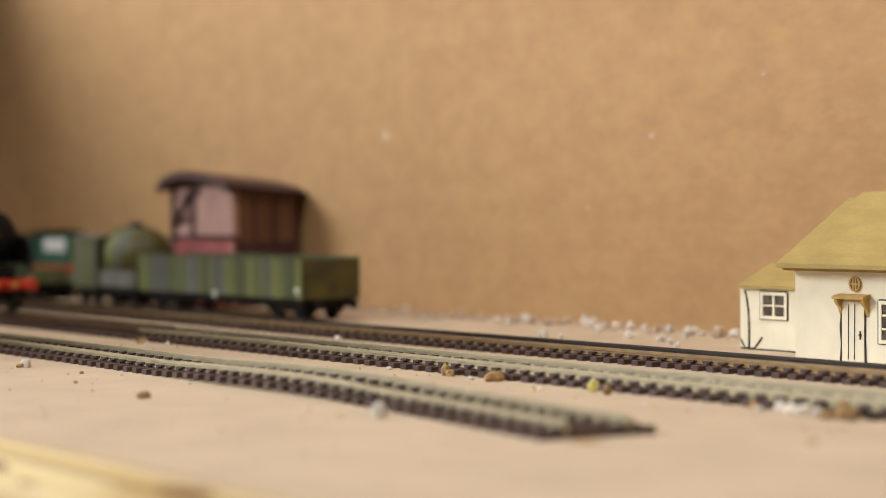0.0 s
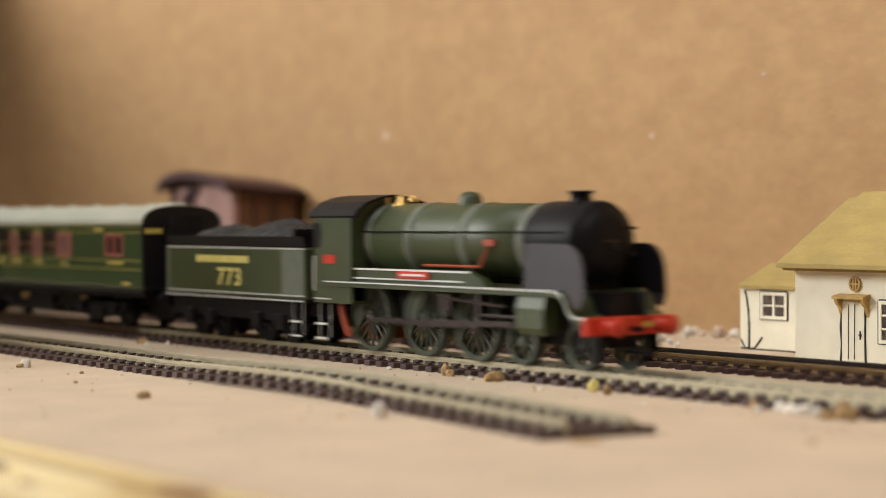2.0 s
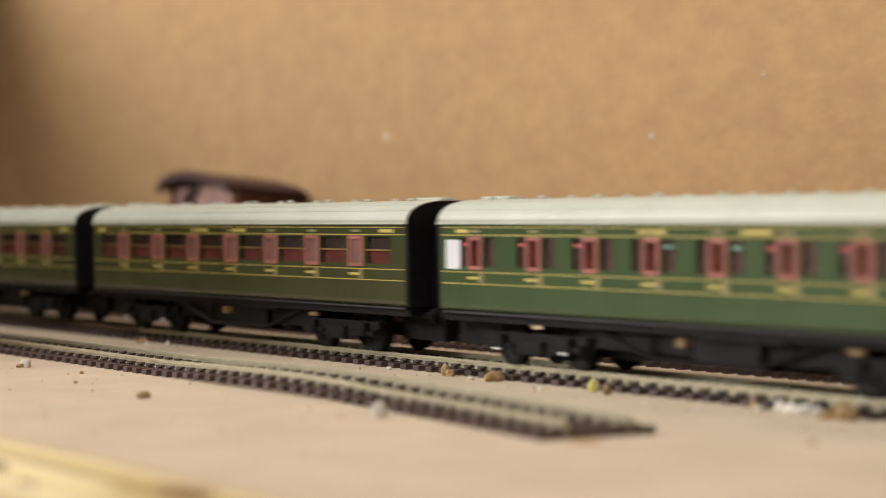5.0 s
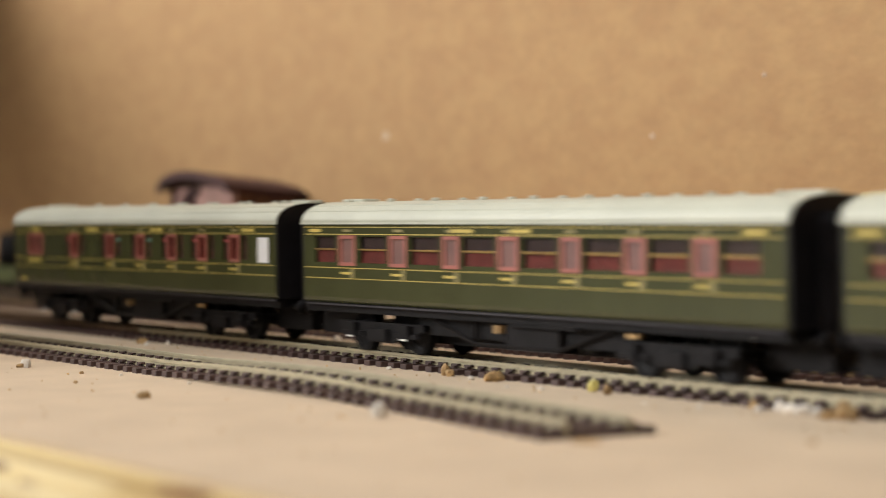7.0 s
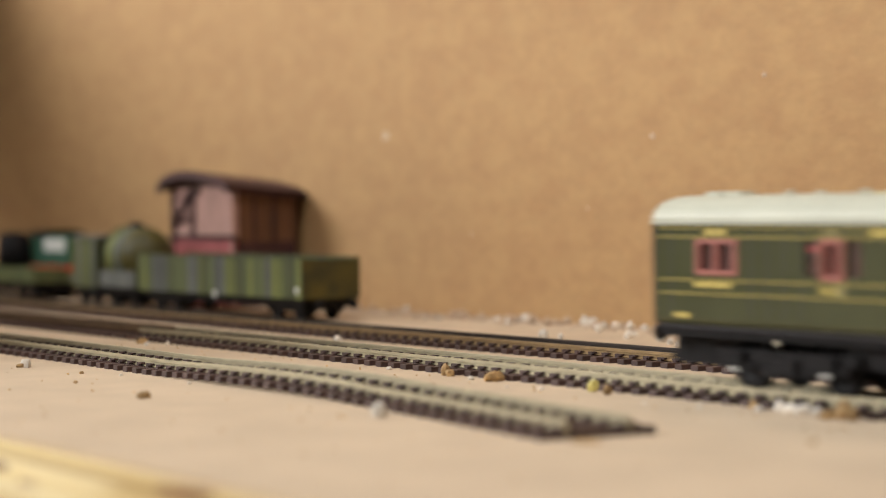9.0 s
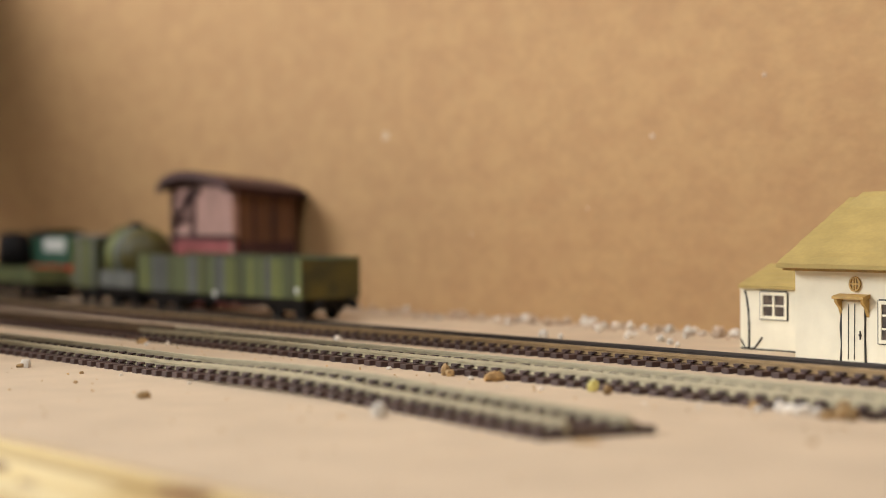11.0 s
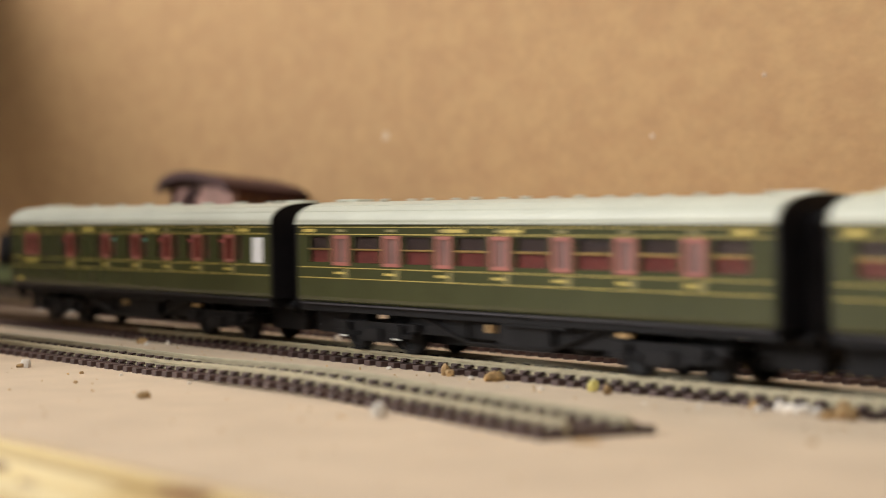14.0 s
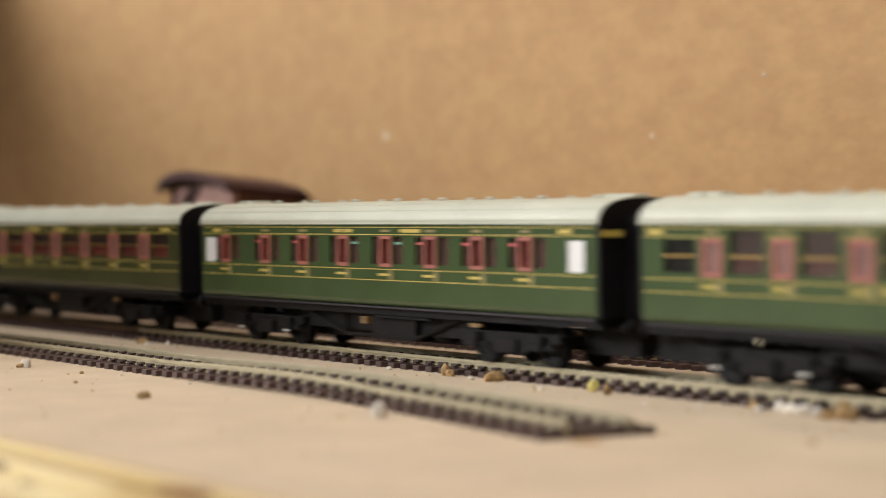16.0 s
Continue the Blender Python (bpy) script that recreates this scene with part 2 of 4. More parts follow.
# ---- the setting ----
def setting():
    x0, x1, y0, y1, z0, z1 = [v * 1000 for v in ROOM]
    t = 100
    sx0, sx1, sy0, sy1 = [v * 1000 for v in TOP_LIGHT]
    tagged(solid("floor", Shape().box(x0, x1, y0, y1, z0 - t, z0), M["roomfloor"]), "plain brown boarded room floor", "floor", kind="structure")
    for n, b in (("wall_north", (x0 - t, x1 + t, y1, y1 + t)), ("wall_west", (x0 - t, x0, y0, y1)), ("wall_east", (x1, x1 + t, y0, y1))):
        tagged(solid(n, Shape().box(*b, z0 - t, z1), M["room"]), "plain dim grey-brown plastered room wall", "wall", kind="structure")
    wx0, wx1, wz0, wz1 = [v * 1000 for v in WINDOW]
    # whiter than the other walls, added as a reflector for the coach sides
    ws = side_with_openings(x0 - t, x1 + t, z0 - t, z1, y0 - t, y0, [(wx0, wx1, wz0, wz1)])
    tagged(solid("wall_south", ws, M["pale_room"]), "unseen room wall made white to reflect onto the train, with a window opening", "wall", kind="structure")
    c = Shape()
    c.box(x0 - t, sx0, y0 - t, y1 + t, z1, z1 + t).box(sx1, x1 + t, y0 - t, y1 + t, z1, z1 + t)
    c.box(sx0, sx1, y0 - t, sy0, z1, z1 + t).box(sx0, sx1, sy1, y1 + t, z1, z1 + t)
    tagged(solid("ceiling", c, M["room"]), "plain dim ceiling with an opening for the added top light", "ceiling", kind="structure")
    tagged(solid("baseboard", Shape().box(-2700, 1500, -190, 215, -9, 0), M["board"]), "pale tan hardboard layout baseboard", "baseboard", kind="structure")
    tagged(solid("backdrop", Shape().box(-1440, 1500, 195, 199, 0.0, 520), M["wall"]), "upright mottled brown hardboard backscene", "backdrop", kind="structure")
    b = thing("batten", "knotty yellow pine batten along the board's front edge", "batten")
    part("plank", Shape().box(-2700, 1500, -236, -191, -46, -1.0, 1.5), M["pine"], b)
    part("pale_grain", Shape().box(-500, -335, -211, -205, -1.4, -0.85), M["palepine"], b, "pale sapwood streak")
    part("pale_grain", Shape().box(-460, -300, -226, -218, -1.4, -0.85), M["palepine"], b, "pale sapwood streak")
    for x, y, r, q in ((-322, -199, 7, 4), (-350, -218, 3, 3), (-384, -213, 8, 4)):
        part("knot", Shape().lathe([(0.01, 0.4), (r * .6, 0.4), (r, 0.0)], (0, 0, 0), seg=14), M["knot"], b, "dark brown knot", mm(x, y, -1.15) @ Matrix.Diagonal((1.6, 0.7, 1, 1)))
    # added out of view: blocks window light and reflects dark at the left
    e = Shape().box(-1430, -1405, -1000, -260, -950, 285).box(-1430, -1405, -260, 195, 75, 285).box(-1430, -1405, -260, 195, -950, -60)
    tagged(solid("wall_partition", e, M["dark"]), "unseen dark partition, slotted for the tracks, that shades the left end", "wall", kind="structure")
    # a second added blocker, along the front, for the left tracks and coaches
    tagged(solid("wall_side", Shape().box(-2700, -1432, -270, -252, -950, 205).box(-1403, -800, -270, -252, -950, 205), M["dark"]), "unseen low dark board that keeps window light off the left tracks", "wall", kind="structure")
    for x in (-2500, -1500, -500, 500, 1400):
        for y in (-180, 180):
            tagged(solid("trestle_leg", Shape().box(x - 22, x + 22, y - 22, y + 22, -950, -9, 2), M["pine"]), "square pine leg under the baseboard", "leg", "legs of the layout")


setting()


# ---- tracks ----
def sleeper_shape(x=0.0, y=0.0, a=0.0):
    s = Shape()
    s.box(-1.75, 1.75, -15.3, 15.3, 0, 1.75, 0.2)
    for r in (-8.25, 8.25):
        for k in (-1, 1):
            s.box(-0.8, 0.8, r + k * 1.9 - 0.7, r + k * 1.9 + 0.7, 1.7, 2.35)
            s.box(-1.6, 1.6, r + k * 1.35 - 0.75, r + k * 1.35 + 0.75, 2.25, 2.85)
    if x or y or a:
        c, d = math.cos(a), math.sin(a)
        s.v = [(x + p * c - q * d, y + p * d + q * c, z) for p, q, z in s.v]
    return s


RT = 4.4          # height of the rail top
RAIL = [(-1.15, 1.76), (1.15, 1.76), (1.15, 2.0), (0.3, 2.3), (0.3, 3.2), (0.5, 3.45), (0.5, 4.3), (0.4, RT), (-0.4, RT), (-0.5, 4.3), (-0.5, 3.45), (-0.3, 3.2), (-0.3, 2.3), (-1.15, 2.0)]
PITCH = 7.16
SLEEPER = sleeper_shape().mesh("sleeper")


def rail_shape(points, side, lift):
    """A rail along the centre line's points, at one side of it; lift: how far the track stands off the board at x."""
    s, n = Shape(), len(RAIL)
    rings = []
    for i, (x, y) in enumerate(points):
        a, b = points[max(0, i - 1)], points[min(len(points) - 1, i + 1)]
        d = math.atan2(b[1] - a[1], b[0] - a[0])
        rings.append([(x - (side + p) * math.sin(d), y + (side + p) * math.cos(d), z + lift(x)) for p, z in RAIL])
    v = [q for r in rings for q in r]
    f = [(k * n + i, k * n + (i + 1) % n, (k + 1) * n + (i + 1) % n, (k + 1) * n + i) for k in range(len(rings) - 1) for i in range(n)]
    f += [tuple(range(n - 1, -1, -1)), tuple(range((len(rings) - 1) * n, len(rings) * n))]
    return s.add(v, f)


def track(label, points, near, brown_to=None, tinted_rails=("brownrail", "brownrail"), lift=lambda x: 0.0):
    """points: the centre line in mm, from left to right; near: the stretch whose sleepers are single pieces."""
    t = thing("railway_track", label, "railway track", group="tracks on the baseboard")
    for side, worn in zip((-8.25, 8.25), tinted_rails):
        # up to brown_to the rails take their own darker colours
        old = [p for p in points if brown_to is not None and p[0] <= brown_to]
        bright = [p for p in points if brown_to is None or p[0] >= brown_to]
        if len(old) > 1:
            part("rail", rail_shape(old, side, lift), M[worn], t, {"brownrail": "darker brown rail", "tanrail": "tan tarnished rail", "darkrail": "far rail with shade put into its colour"}[worn])
        if len(bright) > 1:
            part("rail", rail_shape(bright, side, lift), M["rail"], t, "dull nickel silver rail")
    rest, x, i = Shape(), points[0][0] + 2, 0
    while x < points[-1][0] - 1:
        while points[i + 1][0] < x:
            i += 1
        (ax, ay), (bx, by) = points[i], points[i + 1]
        y = ay + (by - ay) * (x - ax) / (bx - ax)
        a = math.atan2(by - ay, bx - ax)
        if near[0] < x < near[1]:
            part("sleeper", SLEEPER, M["sleeper"], t, m=mm(x, y, lift(x), 0, -math.degrees(math.atan((lift(x + 5) - lift(x - 5)) / 10)), math.degrees(a) + random.uniform(-0.8, 0.8)))
        else:
            q = sleeper_shape(x, y, a)
            rest.add(q.v, q.f)
        x += PITCH * math.cos(a)
    if rest.v:
        tagged(part("sleepers", rest, M["sleeper"], t, "dark brown plastic sleepers"), kind="stuff")
    return t


def smooth_line(pts, step=12.0):
    out, x = [], pts[0][0]
    while x < pts[-1][0]:
        k = max(i for i in range(len(pts) - 1) if pts[i][0] <= x)
        p = [pts[max(0, min(len(pts) - 1, k + j))] for j in (-1, 0, 1, 2)]
        u = (x - p[1][0]) / (p[2][0] - p[1][0])
        m1 = (p[2][1] - p[0][1]) / (p[2][0] - p[0][0]) * (p[2][0] - p[1][0])
        m2 = (p[3][1] - p[1][1]) / (p[3][0] - p[1][0]) * (p[2][0] - p[1][0])
        y = (2 * u**3 - 3 * u**2 + 1) * p[1][1] + (u**3 - 2 * u**2 + u) * m1 + (-2 * u**3 + 3 * u**2) * p[2][1] + (u**3 - u**2) * m2
        out.append((x, y))
        x += step
    return out + [pts[-1]]


track("running line with nickel rails on dark brown sleepers", [(-2690, 0), (-1000, 0), (-730, 0), (300, 0), (1490, 0)], (-1080, -260), -730)
# the far rail's near-black colour paints in the shade on its side
track("empty through track with a tan rail and a shade-dark far rail on dark brown sleepers", [(-2690, 67), (-1000, 67), (1490, 67)], (-1260, -380), 1490, ("tanrail", "darkrail"))


def hump(x):
    """The siding's joint stands about a millimetre off the board."""
    u = (x + 488) / (72 if x < -488 else 68)
    return 1.15 * (1 - u * u) ** 1.5 if abs(u) < 1 else 0.0


track("dead-end siding with a raised joint that bends away and stops short", smooth_line([(-1500, -74.5), (-800, -74.2), (-680, -73.4), (-620, -73.3), (-562, -74.6), (-500, -75.6), (-450, -76.0), (-413, -78.8), (-383, -82.6), (-337, -88.8)]), (-1100, -300), lift=hump)


# ---- the train: shapes are drawn with z from the baseboard; the rail top is at RT ----
def wheel_shape(r, width=2.6, spokes=0, hub=1.6):
    """A wheel on the y axis with its flange on the inner (+y) side."""
    s = Shape()
    s.lathe([(r - 1.6, -width / 2), (r, -width / 2), (r, width / 2 - .5), (r + 0.7, width / 2 - .4), (r + 0.7, width / 2), (r - 1.6, width / 2), (r - 1.6, -width / 2)], (0, 0, 0), "y", 36, False)
    if spokes:
        s.lathe([(0.01, -1.5), (hub, -1.5), (hub, 1.2), (0.01, 1.2)], (0, 0, 0), "y", 14, False)
    else:
        s.lathe([(0.01, -0.6), (2.0, -1.0), (r * .5, -0.3), (r - 1.6, -0.7), (r - 1.6, 0.5), (0.01, 0.5)], (0, 0, 0), "y", 28, False)
    return s


CARRIER_R = 7.15
WHEEL = wheel_shape(CARRIER_R).mesh("wheel")
TYRE_MAT = M["under"]


SPOKES = {11.6: Shape().rod((1.8, 0, 0), (10.4, 0, 0), .42, 5).mesh("spoke"), CARRIER_R: Shape().rod((1.3, 0, 0), (5.9, 0, 0), .42, 5).mesh("spoke")}


def add_wheel(mesh, name, parent, x, y, z, r, material, label="", spokes=0):
    w = part(name, mesh, material, parent, label, mm(x, y, z, 0, 0, 180 if y > 0 else 0))
    w["roll_r"] = r
    for k in range(spokes):
        part("spoke", SPOKES[r], material, w, "", Matrix.Rotation(2 * math.pi * k / spokes, 4, "Y"))
    return w


def roof_profile(half, z0, z1, n=18, flat=0.62):
    """A low elliptical roof from eave to eave."""
    pts = []
    for k in range(n + 1):
        a = math.pi * k / n
        c, s = math.cos(a), math.sin(a)
        pts.append((-half * math.copysign(abs(c) ** flat, c) if k not in (0, n) else (-half if k == 0 else half), z0 + (z1 - z0) * abs(s) ** 0.85))
    return pts


L_COACH, GAP, XL = 236.0, 16.2, 3.4        # right end, gap and left end, in the coach's own x
AXLES = ((30, 62), (174, 206))


def bogie(parent, xa, xb, glint_boxes):
    b = part("bogie", Shape().box(xa - 8, xb + 8, -11, 11, 12, 14).box((xa + xb) / 2 - 4, (xa + xb) / 2 + 4, -6, 6, 13, 17), M["under"], parent)
    for y in (-1, 1):
        f = Shape()
        o = sorted((y * 12.4, y * 14.0))
        f.prism([(xa - 9, 14.5), (xa - 9, 12.5), (xa - 4, 11), (xa + 5, 10), (xa + 9, 8), (xb - 9, 8), (xb - 5, 10), (xb + 4, 11), (xb + 9, 12.5), (xb + 9, 14.5)], *o, "y")
        f.box((xa + xb) / 2 - 5, (xa + xb) / 2 + 5, *sorted((y * 13.8, y * 15.2)), 8.5, 12.5)
        for x in (xa, xb):
            f.box(x - 2.4, x + 2.4, *sorted((y * 13.5, y * 15.6)), 9.5, 14)
            f.box(x - 6.5, x - 3, *sorted((y * 13.8, y * 14.9)), 9.8, 11.3).box(x + 3, x + 6.5, *sorted((y * 13.8, y * 14.9)), 9.8, 11.3)
        part("side_frame", f, M["under"], b)
        # on glint_boxes bogies a thin white strip paints the axlebox glint
        for x in (xa, xb):
            part("axlebox", Shape().box(x - 1.7, x + 1.7, *sorted((y * 15.5, y * 16.0)), 9.2, 9.8) if glint_boxes else Shape().box(x - 1.9, x + 1.9, *sorted((y * 15.5, y * 16.0)), 9.6, 12.0, 0.2), M["silver"] if glint_boxes else M["under"], b, "small pale strip painting a glint on the axlebox" if glint_boxes else "")
    for x in (xa, xb):
        part("axle", Shape().rod((x, -13, 11.55), (x, 13, 11.55), 0.9, 8), M["under"], b)
        for y in (-8.6, 8.6):
            add_wheel(WHEEL, "wheel", b, x, y, RT + CARRIER_R, CARRIER_R, TYRE_MAT, "dark steel disc wheel")
    return b


def coach(label, paint, windows, seams=(), strips=(), labels=(), left=XL):
    """windows: (x0, x1, kind) with kind d dark, t tall dark, p mahogany-framed, w white, g guard's; x from the left end."""
    c = thing("railway_coach", label, "railway coach", group="coaches of the train")
    Z = dict(e=(33.9, 42.6), d=(33.9, 42.6), t=(33.9, 44.9), p=(32.9, 43.0), q=(32.9, 43.0), w=(33.0, 42.0), g=(33.6, 42.8))
    holes = [(a, b, *Z[k]) for a, b, k in windows]
    for y in (-1, 1):
        o = sorted((y * 16.5, y * 17.5))
        sd = part("body_side", side_with_openings(left, L_COACH, 22.2, 47.2, *o, holes), M[paint], c)
        # the lower edge turns under
        part("lower_panel", Shape().prism([(y * 17.5, 22.2), (y * 17.2, 21.2), (y * 16.6, 20.4), (y * 15.6, 20.4), (y * 16.5, 22.2)], left, L_COACH, "x"), M[paint], sd)
        ln = Shape()
        e = sorted((y * 17.5, y * 17.62))
        for z in (45.75, 32.15, 28.6):
            ln.box(left + .8, L_COACH - .8, *e, z - .12, z + .12)
        q, cuts = left + .8, sorted((a - .4, b + .4) for a, b, k in windows if k == "t")
        for a, b in cuts + [(L_COACH - .8, L_COACH)]:
            ln.box(q, a, *e, 43.25, 43.5)
            q = b
        part("lining", ln, M["gold"], sd, "thin gold lining")
        for a, b, k in windows:
            z0, z1 = Z[k]
            g = sorted((y * 16.7, y * 17.0))
            if k == "w":
                part("window", Shape().box(a, b, *sorted((y * 17.0, y * 17.4)), z0, z1), M["white"], sd, "white obscured window")
                continue
            w = part("window", Shape().box(a, b, *g, z0, z1), M["glass"], sd)
            # added sheets close behind the glass carry the interior's light and gloom as colour
            deep = sorted((y * 16.15, y * 16.4))
            if k == "q":
                part("door_blind", Shape().box(a, b, *deep, z0, z1), M["crimson"], w, "crimson sheet added behind the pane as the lit interior")
            elif k in "dt" and b - a < 8:
                part("compartment_blind", Shape().box(a, b, *deep, z0, z1), M["maroon"], w, "maroon sheet added behind the pane as the lit interior")
            elif k in "dt":
                part("seat_back", Shape().box(a, b, *deep, z0, 37.9), M["maroon" if k == "t" else "crimson"], w, "dark red seat back behind the pane")
                part("shade", Shape().box(a, b, *deep, 37.9, z1), M["dusk"], w, "dark sheet behind the pane, coloured as the dim compartment")
            elif k == "e":
                part("shade", Shape().box(a, b, *deep, z0, z1), M["black"], w, "black sheet behind the pane, coloured as an unlit compartment")
            elif k == "g":
                part("guard_blind", Shape().box(a, b, *deep, z0, z1), M["maroon"], w)
            if k in "pqg":
                f, u = Shape(), (.9 if k == "q" else 1.3)
                h = sorted((y * 16.9, y * 17.75))
                f.box(a, a + u, *h, z0, z1).box(b - u, b, *h, z0, z1).box(a + u, b - u, *h, z0, z0 + 1.1).box(a + u, b - u, *h, z1 - 1.1, z1)
                if k == "g":
                    m = (a + b) / 2
                    f.box(m - .6, m + .6, *h, z0 + 1.1, z1 - 1.1)
                part("frame", f, M["frame"], w, "mahogany-red window frame")
                if k == "p":
                    part("blind", Shape().box(a + u, b - u, *sorted((y * 17.02, y * 17.2)), z0 + 1, z1 - 1), M["pale"], w, "dull pink blind")
            elif b - a > 8:
                part("ventilator_bar", Shape().box(a, b, *sorted((y * 17.0, y * 17.55)), 38.1, 38.6), M["brass"], w)
        for x in seams:
            part("door_seam", Shape().box(x - .2, x + .2, *e, 23, 44.8), M["ink"], sd)
        for x, z, n in strips:
            part("lettering", Shape().box(x - n / 2, x + n / 2, *sorted((y * 17.5, y * 17.68)), z - .55, z + .55), M["gold"], sd, "gold lettering bar")
        for a, b, k in windows:
            if k in "pq":
                m = (a + b) / 2
                o = sorted((y * 17.5, y * 17.68))
                part("door_lettering", Shape().box(m - 4, m + 1.8, *o, 30.0, 30.8), M["gold"], sd, "small gold bar")
                part("door_post", Shape().box(m + 2.0, m + 4.0, *o, 28.8, 31.9), M["dullgold"], sd, "faded gold door panel")
                part("upper_bar", Shape().box(m - 2.5, m + 2.5, *o, 44.15, 45.0), M["dullgold"], sd, "faded gold bar")
        for x, colour in labels:
            part("window_label", Shape().box(x - 1.7, x + 1.7, *sorted((y * 17.05, y * 17.2)), 40.2, 41.0), M["label_red" if colour == "r" else "label_teal"], sd, "small red label" if colour == "r" else "small teal label")
    prof = roof_profile(17.9, 46.9, 54.4, flat=0.76)
    r = part("roof", Shape().prism(prof, left - 1, L_COACH + 1, "x", True), M["cream"], c, "cream-white curved roof")
    part("gutter", Shape().box(left - 1, L_COACH + 1, -18.2, -17.6, 46.7, 47.4), M["cream"], r)
    part("gutter", Shape().box(left - 1, L_COACH + 1, 17.6, 18.2, 46.7, 47.4), M["cream"], r)
    for y, z in (prof[3], prof[-4], prof[5], prof[-6]):
        part("rain_strip", Shape().box(left - .6, L_COACH + .6, y - .18, y + .18, z - .3, z + .16), M["cream"], r)
    for x in [14 + 26 * i for i in range(9)]:
        for y in (-5.5, 5.5):
            part("ventilator", Shape().lathe([(0.01, 1.6), (1.2, 1.4), (1.5, 0.6), (1.0, 0), (1.0, -1)], (x, y, 53.7), "z", 8), M["cream"], r)
    for x in (12, 228):
        part("roof_tank_cover", Shape().box(x - 7, x + 7, -3, 3, 53.7, 55.3, .4), M["cream"], r)
    for x, k in ((left, -1), (L_COACH, 1)):
        a = sorted((x, x + k * 1.2))
        e = part("end_panel", Shape().prism([(-17, 20.4)] + [(p * .985, z - .25) for p, z in prof] + [(17, 20.4)], *a, "x"), M["black"], c, "black coach end")
        part("gangway", Shape().prism([(-7.5, 19), (-7.5, 47), (-6, 50), (6, 50), (7.5, 47), (7.5, 19)], *sorted((x + k * 1.2, x + k * 6.6)), "x"), M["under"], e, "black corridor connection")
        if k > 0 and paint == "green":
            part("end_plate", Shape().box(x + 1.2, x + 1.5, -16.6, -9, 43.1, 45.0), M["gold"], e, "small gold bar")
        for y in (-10, 10):
            b = part("buffer", Shape().rod((x, y, 17.5), (x + k * 6, y, 17.5), 1.0, 8).rod((x + k * 6, y, 17.5), (x + k * 6.8, y, 17.5), 2.6, 12), M["under"], e)
    part("coupling", Shape().box(-10, 246, -1.5, 1.5, 9.5, 11), M["under"], c)
    inn = part("interior", Shape().box(left + 1.5, L_COACH - 1, -12.6, -12, 24, 46).box(left + 1.5, L_COACH - 1, 12, 12.6, 24, 46).box(left + 1.5, L_COACH - 1, -16, 16, 22.5, 23.5), M["inner"], c, "brown compartment partitions")
    for i in range(8):
        x = 16 + i * 28.5
        for y in (-15.2, 12.7):
            part("seat", Shape().box(x - 9, x + 13, y, y + 2.5, 23.5, 37.2, .5), M["seat"], inn, "red seat backs")
    u = part("solebar", Shape().box(left, L_COACH, -15.8, 15.8, 17.2, 20.3).box(left + .5, L_COACH - .5, -17.0, 17.0, 19.2, 20.2), M["under"], c)
    for y in (-1, 1):
        # a paler strip paints the light caught along the step board's edge
        part("step_edge", Shape().box(left + 1, L_COACH - 1, *sorted((y * 17.0, y * 17.25)), 19.5, 20.0), M["deflector"], u, "grey edge of the step board, painted paler as if lit")
    for y in (-13.2, 13.2):
        t = Shape()
        for p, q in (((74, y, 17), (98, y, 10)), ((98, y, 10), (140, y, 10)), ((140, y, 10), (164, y, 17)), ((98, y, 10), (98, y, 17)), ((140, y, 10), (140, y, 17))):
            t.rod(p, q, 0.6, 6)
        part("truss_rod", t, M["smoke"], u)
    part("battery_box", Shape().box(114, 140, -13.5, -4, 9, 17.2, .4), M["under"], u)
    part("vacuum_cylinder", Shape().rod((146, -8, 12.5), (154, -8, 12.5), 3.4, 14), M["under"], u)
    part("makers_label", Shape().box(109.3, 112.0, -14.6, -12, 13.8, 16.2), M["chipbrown"], u, "small tan box")
    part("pipe_end", Shape().box(171, 176, -14.4, -12.6, 15.2, 16.4), M["chipbrown"], u, "thin tan pipe")
    # plain black block, added to close the lit gap under the coach
    part("brake_gear", Shape().box(66, 172, -5, 5, 8.2, 17.2), M["under"], u, "plain black filler that darkens the space under the coach")
    part("equipment_box", Shape().box(66, 112, -12, -5, 11.5, 17.2), M["under"], u)
    part("equipment_box", Shape().box(141, 172, -12, -5, 11.0, 17.2), M["under"], u)
    part("coupling_block", Shape().box(-4, 20, -5, 5, 9, 17.2), M["under"], u)
    part("coupling_block", Shape().box(216, 240, -5, 5, 9, 17.2), M["under"], u)
    part("footboard", Shape().box(118, 150, -15.4, -13.5, 16.2, 17.0), M["under"], u)
    for a, b in AXLES:
        bogie(c, a, b, a < 100)
    return c


comp = [(11, 24, "d"), (26.5, 36.5, "p"), (39, 55, "d"), (57, 67, "p"), (69, 85, "d"), (87, 96, "p"), (97.5, 114, "d"), (116, 126, "p"), (128, 144, "d"), (146, 155, "p"), (156.5, 172.5, "d"), (174, 183, "p"), (184.5, 200, "d"), (202, 211, "p"), (213, 227, "d")]
third = [(6.2, 13.6, "w")] + [w for x in (20, 49, 75, 101, 127, 152.5, 177.5, 201.5) for w in ((x - 6.5, x - 2.2, "d"), (x - 1.6, x + 5.2, "q"), (x + 6, x + 11.5, "d"))] + [(223.4, 230.6, "w")]
brake = [(12, 24, "e"), (27, 34.8, "p"), (37.5, 50, "t"), (53, 60.5, "p"), (63, 75.5, "t"), (79.2, 87, "p"), (89.5, 101.5, "t"), (103.8, 112, "p"), (113.5, 126, "t"), (128.5, 138, "p"), (140, 152, "t"), (154, 169, "p"), (202.5, 219.5, "g")]
